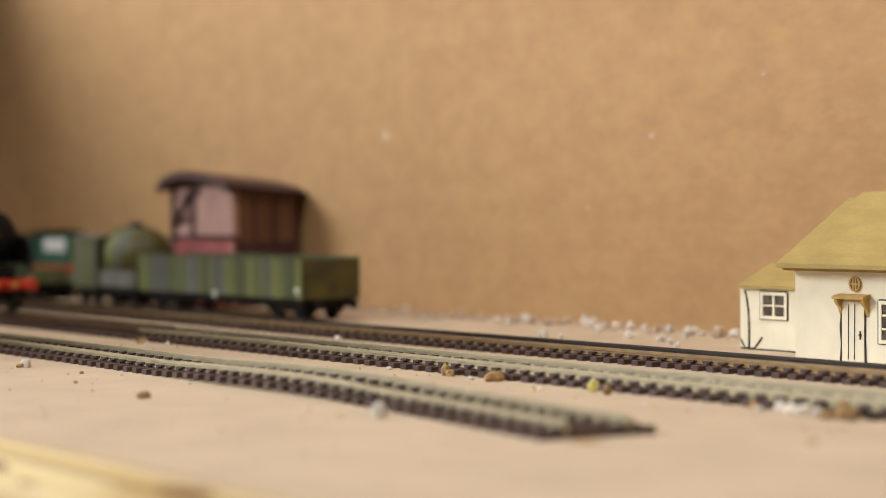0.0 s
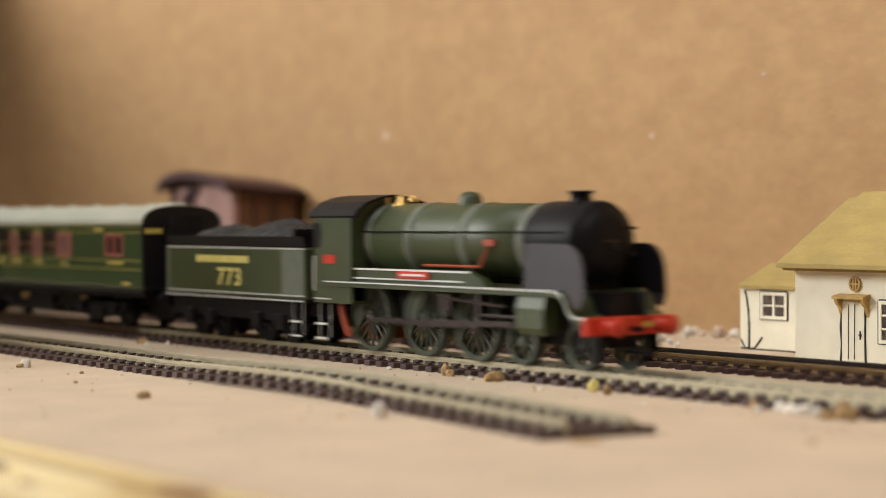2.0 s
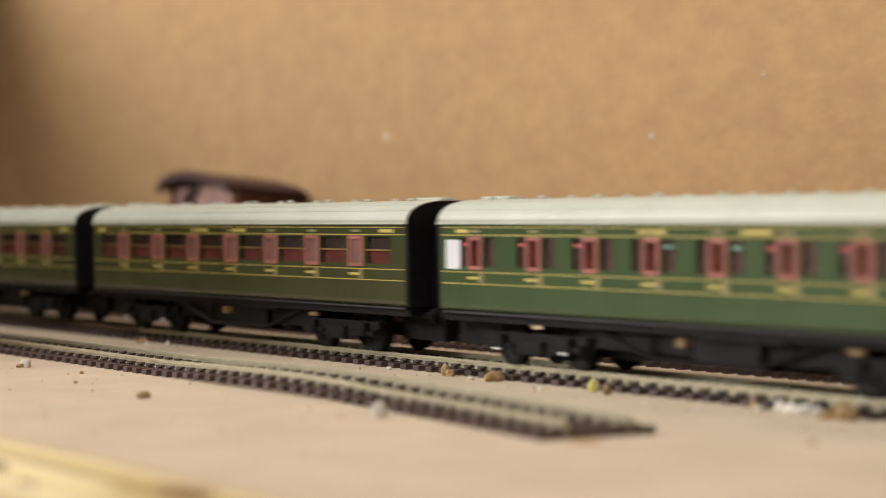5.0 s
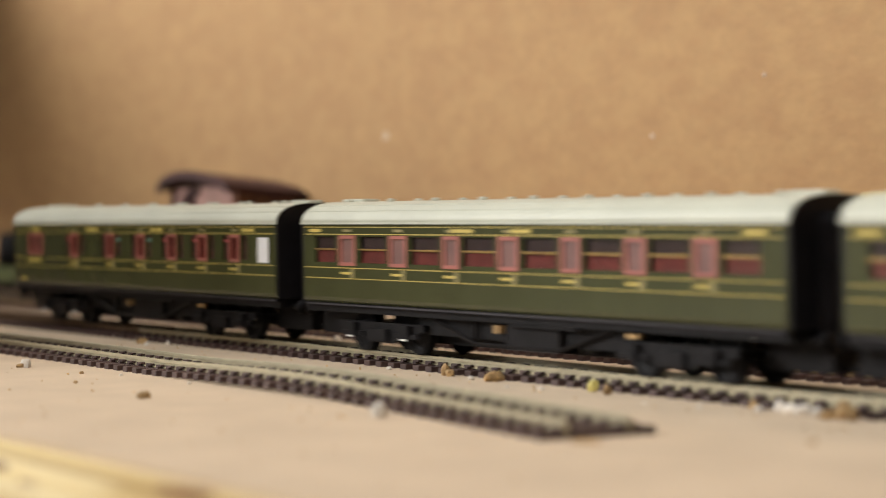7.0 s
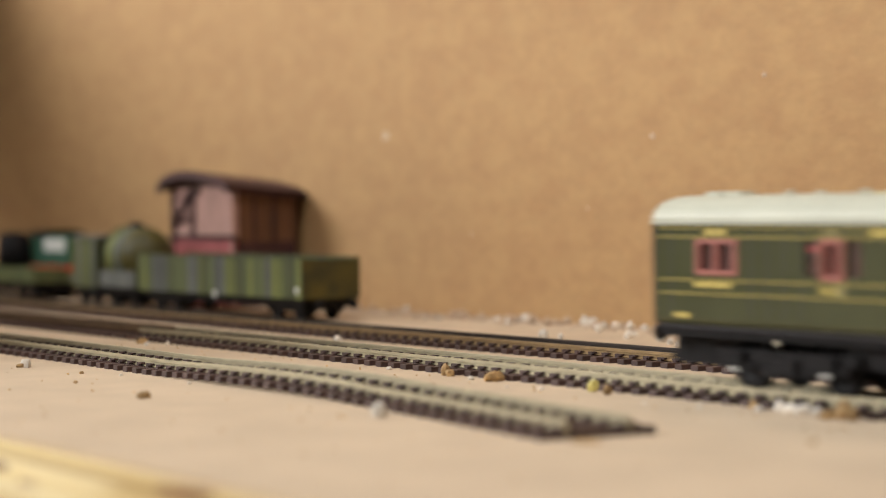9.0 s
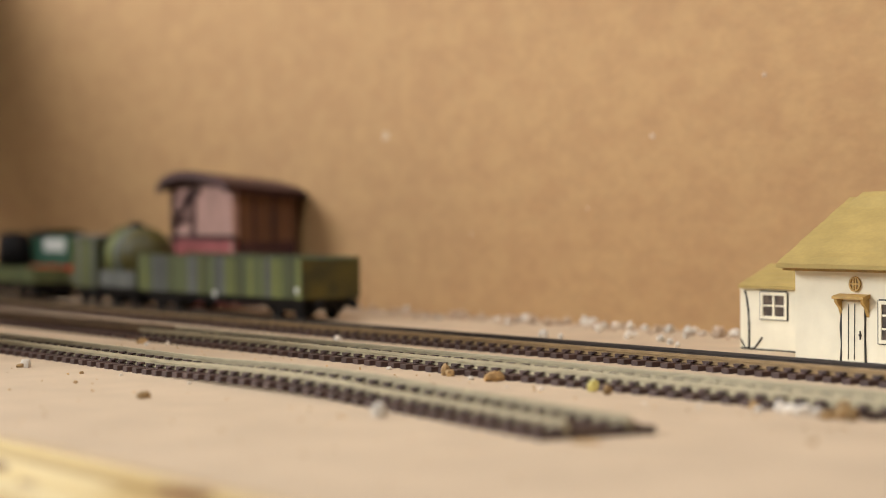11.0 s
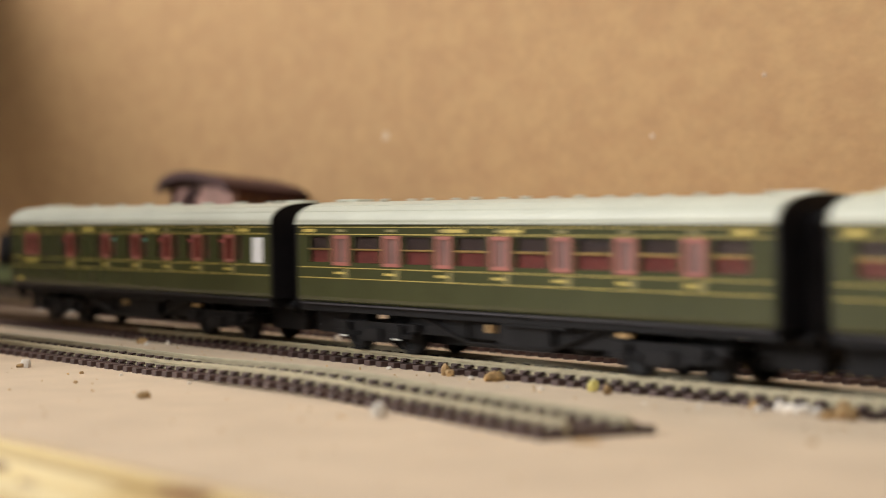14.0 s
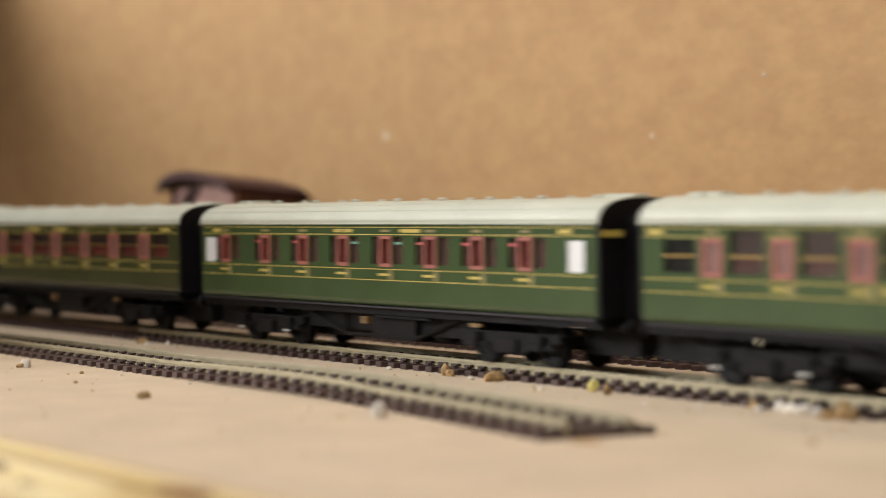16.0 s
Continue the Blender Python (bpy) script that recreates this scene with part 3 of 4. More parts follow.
tail = [(17.6, 33, "g")] + [w for x in (66, 101, 129, 156, 181, 206) for w in ((x - 9, x - 4.5, "d"), (x - 3.8, x + 4.0, "q"), (x + 5, x + 9.5, "d"))] + [(223, 230.8, "w")]
COACHES = [
    coach("green brake coach with gold lining and cream roof, behind the tender", "green", brake, (172, 178, 184, 190, 196, 226, 231), [(196, 44.6, 8), (9, 44.6, 6), (212, 31, 14), (93, 30.6, 8), (112, 30.6, 8), (135, 30.6, 8), (222, 22.8, 7)]),
    coach("green corridor coach with gold lining and white end windows", "green", third, (), [(103, 44.6, 11), (143, 44.6, 11), (222, 44.6, 6), (15, 44.6, 6)], [(16.5, "r"), (45, "r"), (71, "r"), (148, "r"), (173, "r"), (197, "r"), (109.5, "t"), (135.5, "t")]),
    coach("olive coach with gold lining and red interior behind wide windows", "olive", comp, (), [(11, 44.6, 7), (97, 44.6, 12), (127, 44.6, 10), (225, 44.6, 8)]),
]
COACHES.append(copy_thing(COACHES[2], Matrix()))
COACHES.append(coach("olive brake coach with gold lining, last in the train", "olive", tail, (38, 44, 50, 56, 8), [(84, 44.6, 11), (143, 44.6, 11), (216, 44.6, 9), (24, 31, 14), (25, 44.6, 8), (12, 22.8, 6)], [(59.5, "r"), (149.5, "r"), (174.5, "r"), (199.5, "r"), (108, "t"), (136, "t")], 1.8))
tagged(COACHES[3], "olive coach with gold lining, coupled before the last")


# ---- the tender ----
def writing(text, size):
    """A line of upright letters as a thin mesh, centred on x; size in mm."""
    data = bpy.data.curves.new("writing", "FONT")
    data.body, data.size, data.extrude, data.align_x = text, size / 1000, 0.0001, "CENTER"
    data.offset, data.space_character = 0.00022, 1.12
    ob = bpy.data.objects.new("writing", data)
    scene.collection.objects.link(ob)
    me = bpy.data.meshes.new_from_object(ob.evaluated_get(bpy.context.evaluated_depsgraph_get()))
    me.transform(Matrix.Diagonal((1.28, 1, 1, 1)))
    bpy.data.objects.remove(ob)
    bpy.data.curves.remove(data)
    return me


def tender():
    """x runs from the rear (0) to the front (104.5)."""
    t = thing("locomotive_tender", "dark green lined tender heaped with coal, behind the locomotive", "tender")
    body = part("tank", Shape().box(0, 104.5, -15.6, 15.6, 20.6, 38.4, .5), M["loco"], t, "dark green tender tank")
    for y in (-1, 1):
        e = sorted((y * 15.6, y * 15.8))
        ln = Shape()
        ln.box(0.3, 104.2, *e, 37.9, 38.3).box(0.3, 104.2, *e, 21.5, 21.85)
        part("lining", ln, M["silver"], body, "pale lining")
        for a, b in ((0.3, 2.3), (89, 104.2)):
            part("border", Shape().box(a, b, *e, 21.9, 37.7), M["band"], body, "grey-green border")
        part("footplate_edge", Shape().box(0, 104.5, *sorted((y * 15.9, y * 16.15)), 19.7, 20.1), M["silver"], body, "thin pale footplate edge")
        part("footplate", Shape().box(0, 104.5, *sorted((y * 13, y * 15.9)), 19.4, 20.5), M["black"], t)
        part("lettering", Shape().box(25, 65, *sorted((y * 15.6, y * 15.9)), 32.6, 35.2), M["yellow"], body, "yellow lettering bar")
        part("number", writing("773", 9.0), M["yellow"], body, "yellow number 773", mm(50.3, y * 15.62, 24.4, 90, 0, 0 if y < 0 else 180))
        part("flare", Shape().prism([(y * 14.6, 38.3), (y * 15.6, 41.5), (y * 15.9, 42.4), (y * 15.3, 42.4), (y * 14.0, 38.3)], 0.4, 103.5, "x"), M["black"], t, "black flared coal rail")
        fr = Shape().box(3, 101, *sorted((y * 12.8, y * 14.0)), 12.5, 20.6)
        for x in (17.5, 34, 69, 86):
            fr.box(x - 3, x + 3, *sorted((y * 13.8, y * 15.6)), 9.5, 15, .3)
        part("side_frame", fr, M["under"], t)
        st = part("step", Shape().box(95.5, 102.5, *sorted((y * 14, y * 16)), 12.4, 13.2).box(95.5, 102.5, *sorted((y * 14, y * 16)), 7.6, 8.4).box(95.5, 96.3, *sorted((y * 14, y * 14.8)), 7.6, 20).box(101.7, 102.5, *sorted((y * 14, y * 14.8)), 7.6, 20), M["under"], t)
        part("step_edge", Shape().box(95.5, 102.5, *sorted((y * 16, y * 16.25)), 12.5, 13.2).box(95.5, 102.5, *sorted((y * 16, y * 16.25)), 7.6, 8.3).box(95.5, 95.7, *sorted((y * 14.8, y * 15)), 8.3, 19.6).box(102.3, 102.5, *sorted((y * 14.8, y * 15)), 8.3, 19.6), M["silver"], st, "bright step edge")
    part("rear_plate", Shape().box(0, .8, -15.2, 15.2, 38.3, 43), M["black"], t)
    part("front_plate", Shape().box(96, 97, -15.2, 15.2, 38.3, 45), M["black"], t)
    part("buffer_beam", Shape().box(-1, 0, -15.5, 15.5, 15, 20.6), M["under"], t)
    part("underframe", Shape().box(1, 103.5, -12, 12, 15, 20.6), M["under"], t)
    rnd = random.Random(5)
    nx, ny = 40, 14
    v, f = [], []
    for i in range(nx + 1):
        for j in range(ny + 1):
            u, w = i / nx, j / ny
            h = 40 + 10.2 * math.sin(math.pi * w) ** .7 * (math.sin(math.pi * min(1, u * 1.05)) ** .6) * (0.75 + .25 * math.sin(u * 9 + 1)) + rnd.uniform(-.7, .7)
            v.append((8 + 87 * u + rnd.uniform(-.5, .5), -14 + 28 * w, h))
    f = [(i * (ny + 1) + j, (i + 1) * (ny + 1) + j, (i + 1) * (ny + 1) + j + 1, i * (ny + 1) + j + 1) for i in range(nx) for j in range(ny)]
    part("coal", Shape().add(v, f), M["coal"], t, "heap of black coal")
    for x in (17.5, 34, 69, 86):
        part("axle", Shape().rod((x, -13, 11.55), (x, 13, 11.55), .9, 8), M["under"], t)
        for y in (-8.6, 8.6):
            add_wheel(WHEEL, "wheel", t, x, y, 11.55, CARRIER_R, TYRE_MAT, "dark steel disc wheel")
    return t


TENDER = tender()


# ---- the locomotive: x from the cab's rear (0) to the buffer beam (149) ----
DRIVER_R = 11.6
DRIVERS = (27.0, 58.8, 87.4)
CRANK = 3.6


def driver_shape():
    s = wheel_shape(DRIVER_R, 2.6, 18, 2.2)
    a0 = math.pi * 0.72
    arc = [(math.cos(a0 + k * .11) * 9.9, math.sin(a0 + k * .11) * 9.9) for k in range(-5, 16)]
    s.prism([(x, z) for x, z in arc], -0.9, 0.6, "y")
    s.rod((CRANK, -2.6, 0), (CRANK, 0, 0), 1.0, 10)
    return s


def locomotive():
    l = thing("steam_locomotive", "green model steam locomotive with smoke deflectors and red buffer beam", "locomotive")
    # boiler, tapered, with firebox
    cz = 41.6
    b = part("boiler", Shape().lathe([(0.01, 24), (11.9, 24), (11.9, 56), (11.6, 82), (11.3, 114), (0.01, 114)], (0, 0, cz), "x", 40), M["loco"], l, "dark green boiler")
    for x, r in ((51, 12.0), (81, 11.75), (110.5, 11.4), (27, 11.98)):
        part("boiler_band", Shape().lathe([(r - .2, -2.1), (r + .12, -2.1), (r + .12, 2.1), (r - .2, 2.1)], (x, 0, cz), "x", 40), M["band"], b, "pale grey-green boiler band")
    for y in (-1, 1):
        part("handrail", Shape().rod((25, y * 12.3, 44.2), (132, y * 12.3, 44.4), .28, 6), M["black"], b)
        part("ejector_pipe", Shape().rod((62, y * 12.4, 33.6), (92, y * 12.4, 33.6), .45, 6).rod((92, y * 12.4, 33.6), (97, y * 12.2, 41), .5, 6).box(94, 99, *sorted((y * 11.4, y * 12.6)), 40, 42), M["rust"], b, "orange-red pipe")
    part("dome", Shape().lathe([(4.6, -1.5), (4.0, 0), (3.6, 2), (3.0, 3.2), (1.8, 3.9), (0.01, 4.1)], (70, 0, 53), "z", 20), M["loco"], b, "green dome")
    part("safety_valve", Shape().lathe([(2.6, -1), (2.4, 0.2), (1.4, 1.0), (1.2, 3.2), (0.01, 3.4)], (33, -2, 53), "z", 12).lathe([(1.4, 1.0), (1.2, 3.2), (0.01, 3.4)], (33, 3, 53), "z", 12), M["brass"], b, "brass safety valves")
    part("whistle", Shape().lathe([(.6, 0), (.6, 2.6), (0.01, 2.8)], (26.5, -3, 53.2), "z", 8), M["brass"], b)
    sm = part("smokebox", Shape().lathe([(0.01, 113), (12.0, 113), (12.2, 114), (12.2, 135.2), (11.6, 136.4), (10.5, 136.6), (9.8, 138.2), (6.5, 139.6), (2, 140.3), (0.01, 140.4)], (0, 0, cz - .3), "x", 40), M["smoke"], l, "black smokebox")
    part("saddle", Shape().prism([(-9, 27), (-7, 33), (7, 33), (9, 27)], 112, 134, "x"), M["smoke"], sm)
    part("door_handle", Shape().rod((140.2, -2.5, cz), (140.2, 2.5, cz), .4, 6).rod((140.6, 0, cz), (140.6, 1.5, cz - 2.5), .35, 6), M["steel"], sm)
    part("door_hinge", Shape().box(138, 139.4, 2, 10.3, cz + 3.4, cz + 4.2).box(138, 139.4, 2, 10.3, cz - 4.2, cz - 3.4), M["smoke"], sm)
    part("chimney", Shape().lathe([(4.9, -1.6), (3.6, 0), (3.1, 1.6), (3.1, 2.8), (3.9, 3.1), (3.9, 3.9), (2.6, 3.9), (2.4, 1)], (126, 0, 52.6), "z", 20), M["smoke"], sm, "short black chimney")
    # smoke deflectors
    for y in (-1, 1):
        d = Shape().prism([(118.5, 27.6), (118.5, 41), (138.5, 41), (142, 40), (144.4, 37.6), (145.8, 34), (146.4, 26), (144.5, 22.5), (141.5, 23), (139.5, 26), (137, 27.6)], *sorted((y * 15.0, y * 15.6)), "y")
        part("smoke_deflector", d, M["deflector"], l, "dark grey smoke deflector")
        part("deflector_lining", Shape().prism([(119, 28), (119, 40.6), (138.5, 40.6), (143.6, 37.4), (145.2, 34), (145.8, 26.5), (140, 26.5), (137, 28)], *sorted((y * 14.85, y * 14.98)), "y"), M["smoke"], l, "black inner face of the deflector")
    # running plate
    run = Shape()
    path = [(8, 27.6), (134, 27.6), (137.5, 26.6), (139.5, 24), (141, 21.4), (143.5, 20.2), (149, 20.2)]
    run.prism(path + [(x, z - 1.0) for x, z in path[::-1]], -16.8, 16.8, "y")
    rp = part("running_plate", run, M["loco"], l, "dark green running plate")
    for y in (-1, 1):
        e = sorted((y * 16.8, y * 17.0))
        part("valance_line", Shape().prism([(x, z - .05) for x, z in path] + [(x, z - .45) for x, z in path[::-1]], *e, "y"), M["silver"], rp, "pale edge line")
        part("valance", Shape().prism([(x, z - .5) for x, z in path] + [(x, z - 1.9) for x, z in path[::-1]], *sorted((y * 15.6, y * 16.6)), "y"), M["loco"], rp)
        # splashers, with bright beading and a red nameplate
        sp = part("splasher", Shape().prism([(12, 27.6), (12, 31.4), (20, 32.2), (88, 32.2), (95, 30), (98, 27.6)], *sorted((y * 11.5, y * 14.6)), "y"), M["loco"], l, "long green splasher")
        f = sorted((y * 14.6, y * 15.0))
        part("beading", Shape().box(14, 90, *f, 31.6, 32.2).box(12, 86, *f, 28.6, 29.1), M["silver"], sp, "bright beading")
        part("nameplate", Shape().box(51, 68, *sorted((y * 15.0, y * 15.5)), 29.3, 31.5), M["red"], sp, "red nameplate")
        part("nameplate_text", Shape().box(53, 66, *sorted((y * 15.5, y * 15.65)), 30.1, 30.8), M["silver"], sp, "plain pale bar")
    # cab
    cab = part("cab", Shape().box(0, 24, -16, -15.2, 20, 50.2).box(0, 24, 15.2, 16, 20, 50.2).prism([(-16, 26), (-16, 50.0), (-13, 52.8), (-6, 55.2), (6, 55.2), (13, 52.8), (16, 50.0), (16, 26)], 22.8, 24, "x").box(0, 24, -15.2, 15.2, 20, 21), M["loco"], l, "dark green cab")
    outer = [(-16.6, 49.6), (-15.4, 51.6), (-11.5, 54.2), (-6, 55.9), (0, 56.6), (6, 55.9), (11.5, 54.2), (15.4, 51.6), (16.6, 49.6)]
    part("roof", Shape().prism(outer + [(p * .96, z - .8) for p, z in outer[::-1]], -3, 27, "x"), M["smoke"], cab, "black cab roof")
    for y in (-1, 1):
        part("number_plate", Shape().box(6.5, 13.5, *sorted((y * 16, y * 16.3)), 33.4, 36.4), M["red"], cab, "red plate")
        part("cutout", Shape().prism([(-.2, 38), (4, 39), (5, 43), (4, 47), (-.2, 47.4)], *sorted((y * 15, y * 16.1)), "y"), M["black"], cab, "dark cab opening")
        part("grab_rail", Shape().rod((0.6, y * 16.4, 24), (0.6, y * 16.4, 36), .3, 6), M["silver"], cab)
        part("edge_line", Shape().box(0.2, 10, *sorted((y * 16, y * 16.15)), 21.2, 21.6), M["silver"], cab)
        st = part("step", Shape().box(2, 9, *sorted((y * 14, y * 16.4)), 12.4, 13.2).box(2, 9, *sorted((y * 14, y * 16.4)), 7.6, 8.4).box(2, 3, *sorted((y * 14, y * 15)), 7.6, 20).box(8, 9, *sorted((y * 14, y * 15)), 7.6, 20), M["under"], l)
        part("step_edge", Shape().box(2, 9, *sorted((y * 16.4, y * 16.65)), 12.5, 13.2).box(2, 9, *sorted((y * 16.4, y * 16.65)), 7.6, 8.3).box(2, 2.2, *sorted((y * 15, y * 15.2)), 8.3, 19.6).box(8.8, 9, *sorted((y * 15, y * 15.2)), 8.3, 19.6), M["silver"], st, "bright step edge")
    part("backhead", Shape().box(20, 22.8, -11, 11, 21, 46), M["black"], cab)
    part("ashpan", Shape().prism([(12, 27), (12, 10), (16, 8), (24, 8), (20, 14), (26, 27)], -6.5, 6.5, "y").prism([(9.5, 27), (12, 16), (16, 9), (18, 9), (14, 17), (12, 27)], -13.2, -12.2, "y"), M["rust"], l, "orange-red firebox bottom and pipes")
    part("main_frame", Shape().box(10, 147, -6.8, 6.8, 13, 27), M["smoke"], l)
    # front
    bm_ = part("buffer_beam", Shape().box(147, 149.2, -17, 17, 15.0, 20.3, .3), M["red"], l, "bright red buffer beam")
    part("lettering", Shape().box(149.2, 149.35, -9, -3, 17, 18.6).box(149.2, 149.35, 4, 9, 17, 18.6), M["gold"], bm_, "small gold bars")
    for y in (-9.8, 9.8):
        part("buffer", Shape().lathe([(2.2, 0), (1.7, 1), (1.4, 3.4), (1.0, 3.4), (1.0, 5), (2.9, 5.2), (2.7, 6), (0.01, 6.2)], (149.2, y, 17.6), "x", 16), M["red"], bm_, "red buffer")
        part("guard_iron", Shape().box(143, 147, y - .5, y + .5, 6.6, 15), M["smoke"], bm_)
    part("coupling_hook", Shape().box(149.2, 153, -.6, .6, 15.8, 17.4).box(146, 158, -1.2, 1.2, 9.5, 10.8), M["smoke"], bm_)
    part("vacuum_pipe", Shape().rod((148.5, 4.5, 15), (148.5, 4.5, 27), .8, 8), M["smoke"], bm_)
    for y in (-1, 1):
        part("front_step", Shape().box(142, 144, *sorted((y * 14, y * 14.6)), 9, 20).box(141, 145.5, *sorted((y * 14, y * 15.8)), 9, 9.6), M["smoke"], l)
    # cylinders and slide bars
    for y in (-1, 1):
        cy = part("cylinder", Shape().prism([(y * 10, 16), (y * 12, 14.2), (y * 15, 14.2), (y * 16.4, 16.2), (y * 16.4, 22), (y * 15.4, 26.6), (y * 10, 26.6)], 115.5, 128.5, "x"), M["loco"], l, "green cylinder casing")
        part("lining", Shape().box(117, 117.5, *sorted((y * 16.4, y * 16.55)), 16.2, 22).box(126.5, 127, *sorted((y * 16.4, y * 16.55)), 16.2, 22), M["band"], cy)
        part("slide_bar", Shape().box(94, 114, *sorted((y * 12.4, y * 13.6)), 18.6, 19.4).box(94, 114, *sorted((y * 12.4, y * 13.6)), 15.6, 16.2).box(92, 94, *sorted((y * 11, y * 14)), 15, 26.6), M["steel"], cy)
        part("valve_gear", Shape().rod((72, y * 14.6, 24), (108, y * 14.6, 22), .6, 6).rod((76, y * 14.6, 26), (79, y * 14.6, 18), .9, 6).box(74, 80, *sorted((y * 14, y * 15)), 20, 25), M["steel"], l)
    driver = driver_shape().mesh("driving_wheel")
    for x in DRIVERS:
        part("axle", Shape().rod((x, -9, RT + DRIVER_R), (x, 9, RT + DRIVER_R), 1.5, 8), M["smoke"], l)
        for y in (-9.2, 9.2):
            add_wheel(driver, "driving_wheel", l, x, y, RT + DRIVER_R, DRIVER_R, M["wheel"], "green spoked driving wheel", 18)
    bw = wheel_shape(CARRIER_R, 2.6, 10, 1.6).mesh("bogie_wheel")
    bg = part("bogie_frame", Shape().box(104, 144, -6.4, 6.4, 11, 15), M["smoke"], l)
    for x in (110, 138.5):
        for y in (-8.8, 8.8):
            add_wheel(bw, "bogie_wheel", l, x, y, RT + CARRIER_R, CARRIER_R, M["wheel"], "green spoked bogie wheel", 10)
    for y in (-12.6, 12.6):
        rod = Shape()
        for a, b2 in zip(DRIVERS, DRIVERS[1:]):
            rod.box(a, b2, -.5, .5, -.9, .9)
        for x in DRIVERS:
            rod.rod((x, -.7, 0), (x, .7, 0), 1.7, 12)
        o = part("coupling_rod", rod, M["steel"], l, "grey steel coupling rod", mm(0, y, RT + DRIVER_R))
        o["rod_y"] = y
        o = part("connecting_rod", Shape().prism([(0, -1.2), (0, 1.2), (49, .7), (49, -.7)], -.5, .5, "y"), M["steel"], l, "grey steel connecting rod", mm(DRIVERS[1], y * 1.09, RT + DRIVER_R))
        o["rod_y"] = y * 1.09
    return l


LOCO = locomotive()


# ---- the cottage beside the line ----
def framed_window(parent, x0, x1, z0, z1, y, cols, rows, outline):
    """A window standing 0.4 mm proud of a wall that faces -y."""
    w = part("window", Shape().box(x0, x1, y - .15, y + .3, z0, z1), M["pane"], parent, "brown painted panes")
    f, t = Shape(), 0.9
    f.box(x0 - .3, x0 + t, y - .6, y - .15, z0 - .3, z1 + .3).box(x1 - t, x1 + .3, y - .6, y - .15, z0 - .3, z1 + .3)
    f.box(x0 + t, x1 - t, y - .6, y - .15, z0 - .3, z0 + t).box(x0 + t, x1 - t, y - .6, y - .15, z1 - t, z1 + .3)
    for k in range(1, cols):
        x = x0 + (x1 - x0) * k / cols
        f.box(x - .5, x + .5, y - .55, y - .15, z0 + t, z1 - t)
    for k in range(1, rows):
        z = z0 + (z1 - z0) * k / rows
        f.box(x0 + t, x1 - t, y - .45, y - .15, z - .3, z + .3)
    part("frame", f, M["housewall"], w, "cream window frame")
    o, g = Shape(), outline
    o.box(x0 - .3 - g, x0 - .3, y - .3, y, z0 - .5, z1 + .4).box(x1 + .3, x1 + .3 + g, y - .3, y, z0 - .5, z1 + .4)
    o.box(x0 - .3, x1 + .3, y - .3, y, z1 + .3, z1 + .3 + g * .8).box(x0 - .3, x1 + .3, y - .3, y, z0 - .3 - g * .6, z0 - .3)
    part("outline", o, M["ink"], w, "dark painted outline")


def uneven_line(points, w, y):
    """A hand-painted dark line on a wall that faces -y."""
    rnd, mid = random.Random(len(points)), []
    for (ax, az), (bx, bz) in zip(points, points[1:]):
        n = max(2, int(math.hypot(bx - ax, bz - az) / 1.5))
        mid += [(ax + (bx - ax) * k / n, az + (bz - az) * k / n) for k in range(n)]
    mid.append(points[-1])
    a, b = [], []
    for k, (x, z) in enumerate(mid):
        p, q = mid[max(0, k - 1)], mid[min(len(mid) - 1, k + 1)]
        h = math.hypot(q[0] - p[0], q[1] - p[1])
        nx, nz, d = -(q[1] - p[1]) / h, (q[0] - p[0]) / h, w * rnd.uniform(.6, 1.1)
        a.append((x + nx * d, z + nz * d))
        b.append((x - nx * d, z - nz * d))
    s, m = Shape(), len(mid)
    for yy in (y - .2, y + .2):
        s.add([(x, yy, z) for x, z in a + b], [])
    for k in range(m - 1):
        for o in (0, 2 * m):
            s.f.append((o + k, o + k + 1, o + m + k + 1, o + m + k))
        s.f += [(k, 2 * m + k, 2 * m + k + 1, k + 1), (m + k, m + k + 1, 3 * m + k + 1, 3 * m + k)]
    s.f += [(0, m, 3 * m, 2 * m), (m - 1, 3 * m - 1, 4 * m - 1, 2 * m - 1)]
    s.s = [False] * len(s.f)
    return s


def roof_slab(x0, x1, eave_y, ridge_y, back_y, z_eave, z_ridge, seed, thick=2.0):
    """A two-sided roof with slightly wavy slopes, made as one sheet with thickness."""
    rnd, nx, nu = random.Random(seed), max(6, int((x1 - x0) / 3)), 12
    v = []
    for layer in (0, 1):
        for i in range(nx + 1):
            for j in range(2 * nu + 1):
                u = j / nu
                y = eave_y + (ridge_y - eave_y) * u if u <= 1 else ridge_y + (back_y - ridge_y) * (u - 1)
                h = u if u <= 1 else 2 - u
                z = z_eave + (z_ridge - z_eave) * h
                if layer == 0:
                    z += 0.35 * noise.noise(Vector((i * .35 + seed, u * 7, 0))) + (.5 * math.exp(-((h - .30) / .03) ** 2)) + (.4 * math.exp(-((h - .06) / .03) ** 2))
                    if h > .9 and i > 1:
                        z += 1.7
                v.append((x0 + (x1 - x0) * i / nx + (.3 * noise.noise(Vector((u * 6, seed, 3))) if i in (0, nx) else 0), y, z - layer * thick))
    m, f = 2 * nu + 1, []
    o = (nx + 1) * m
    for i in range(nx):
        for j in range(m - 1):
            a = i * m + j
            f += [(a, a + m, a + m + 1, a + 1), (o + a, o + a + 1, o + a + m + 1, o + a + m)]
        f += [(i * m, o + i * m, o + i * m + m, i * m + m), (i * m + m - 1, i * m + 2 * m - 1, o + i * m + 2 * m - 1, o + i * m + m - 1)]
    for j in range(m - 1):
        for i in (0, nx):
            a = i * m + j
            f.append((a, a + 1, o + a + 1, o + a))
    return Shape().add(v, f)


def cottage():
    h = thing("model_cottage", "cream model cottage with mustard roof, dark painted outlines", "model house")
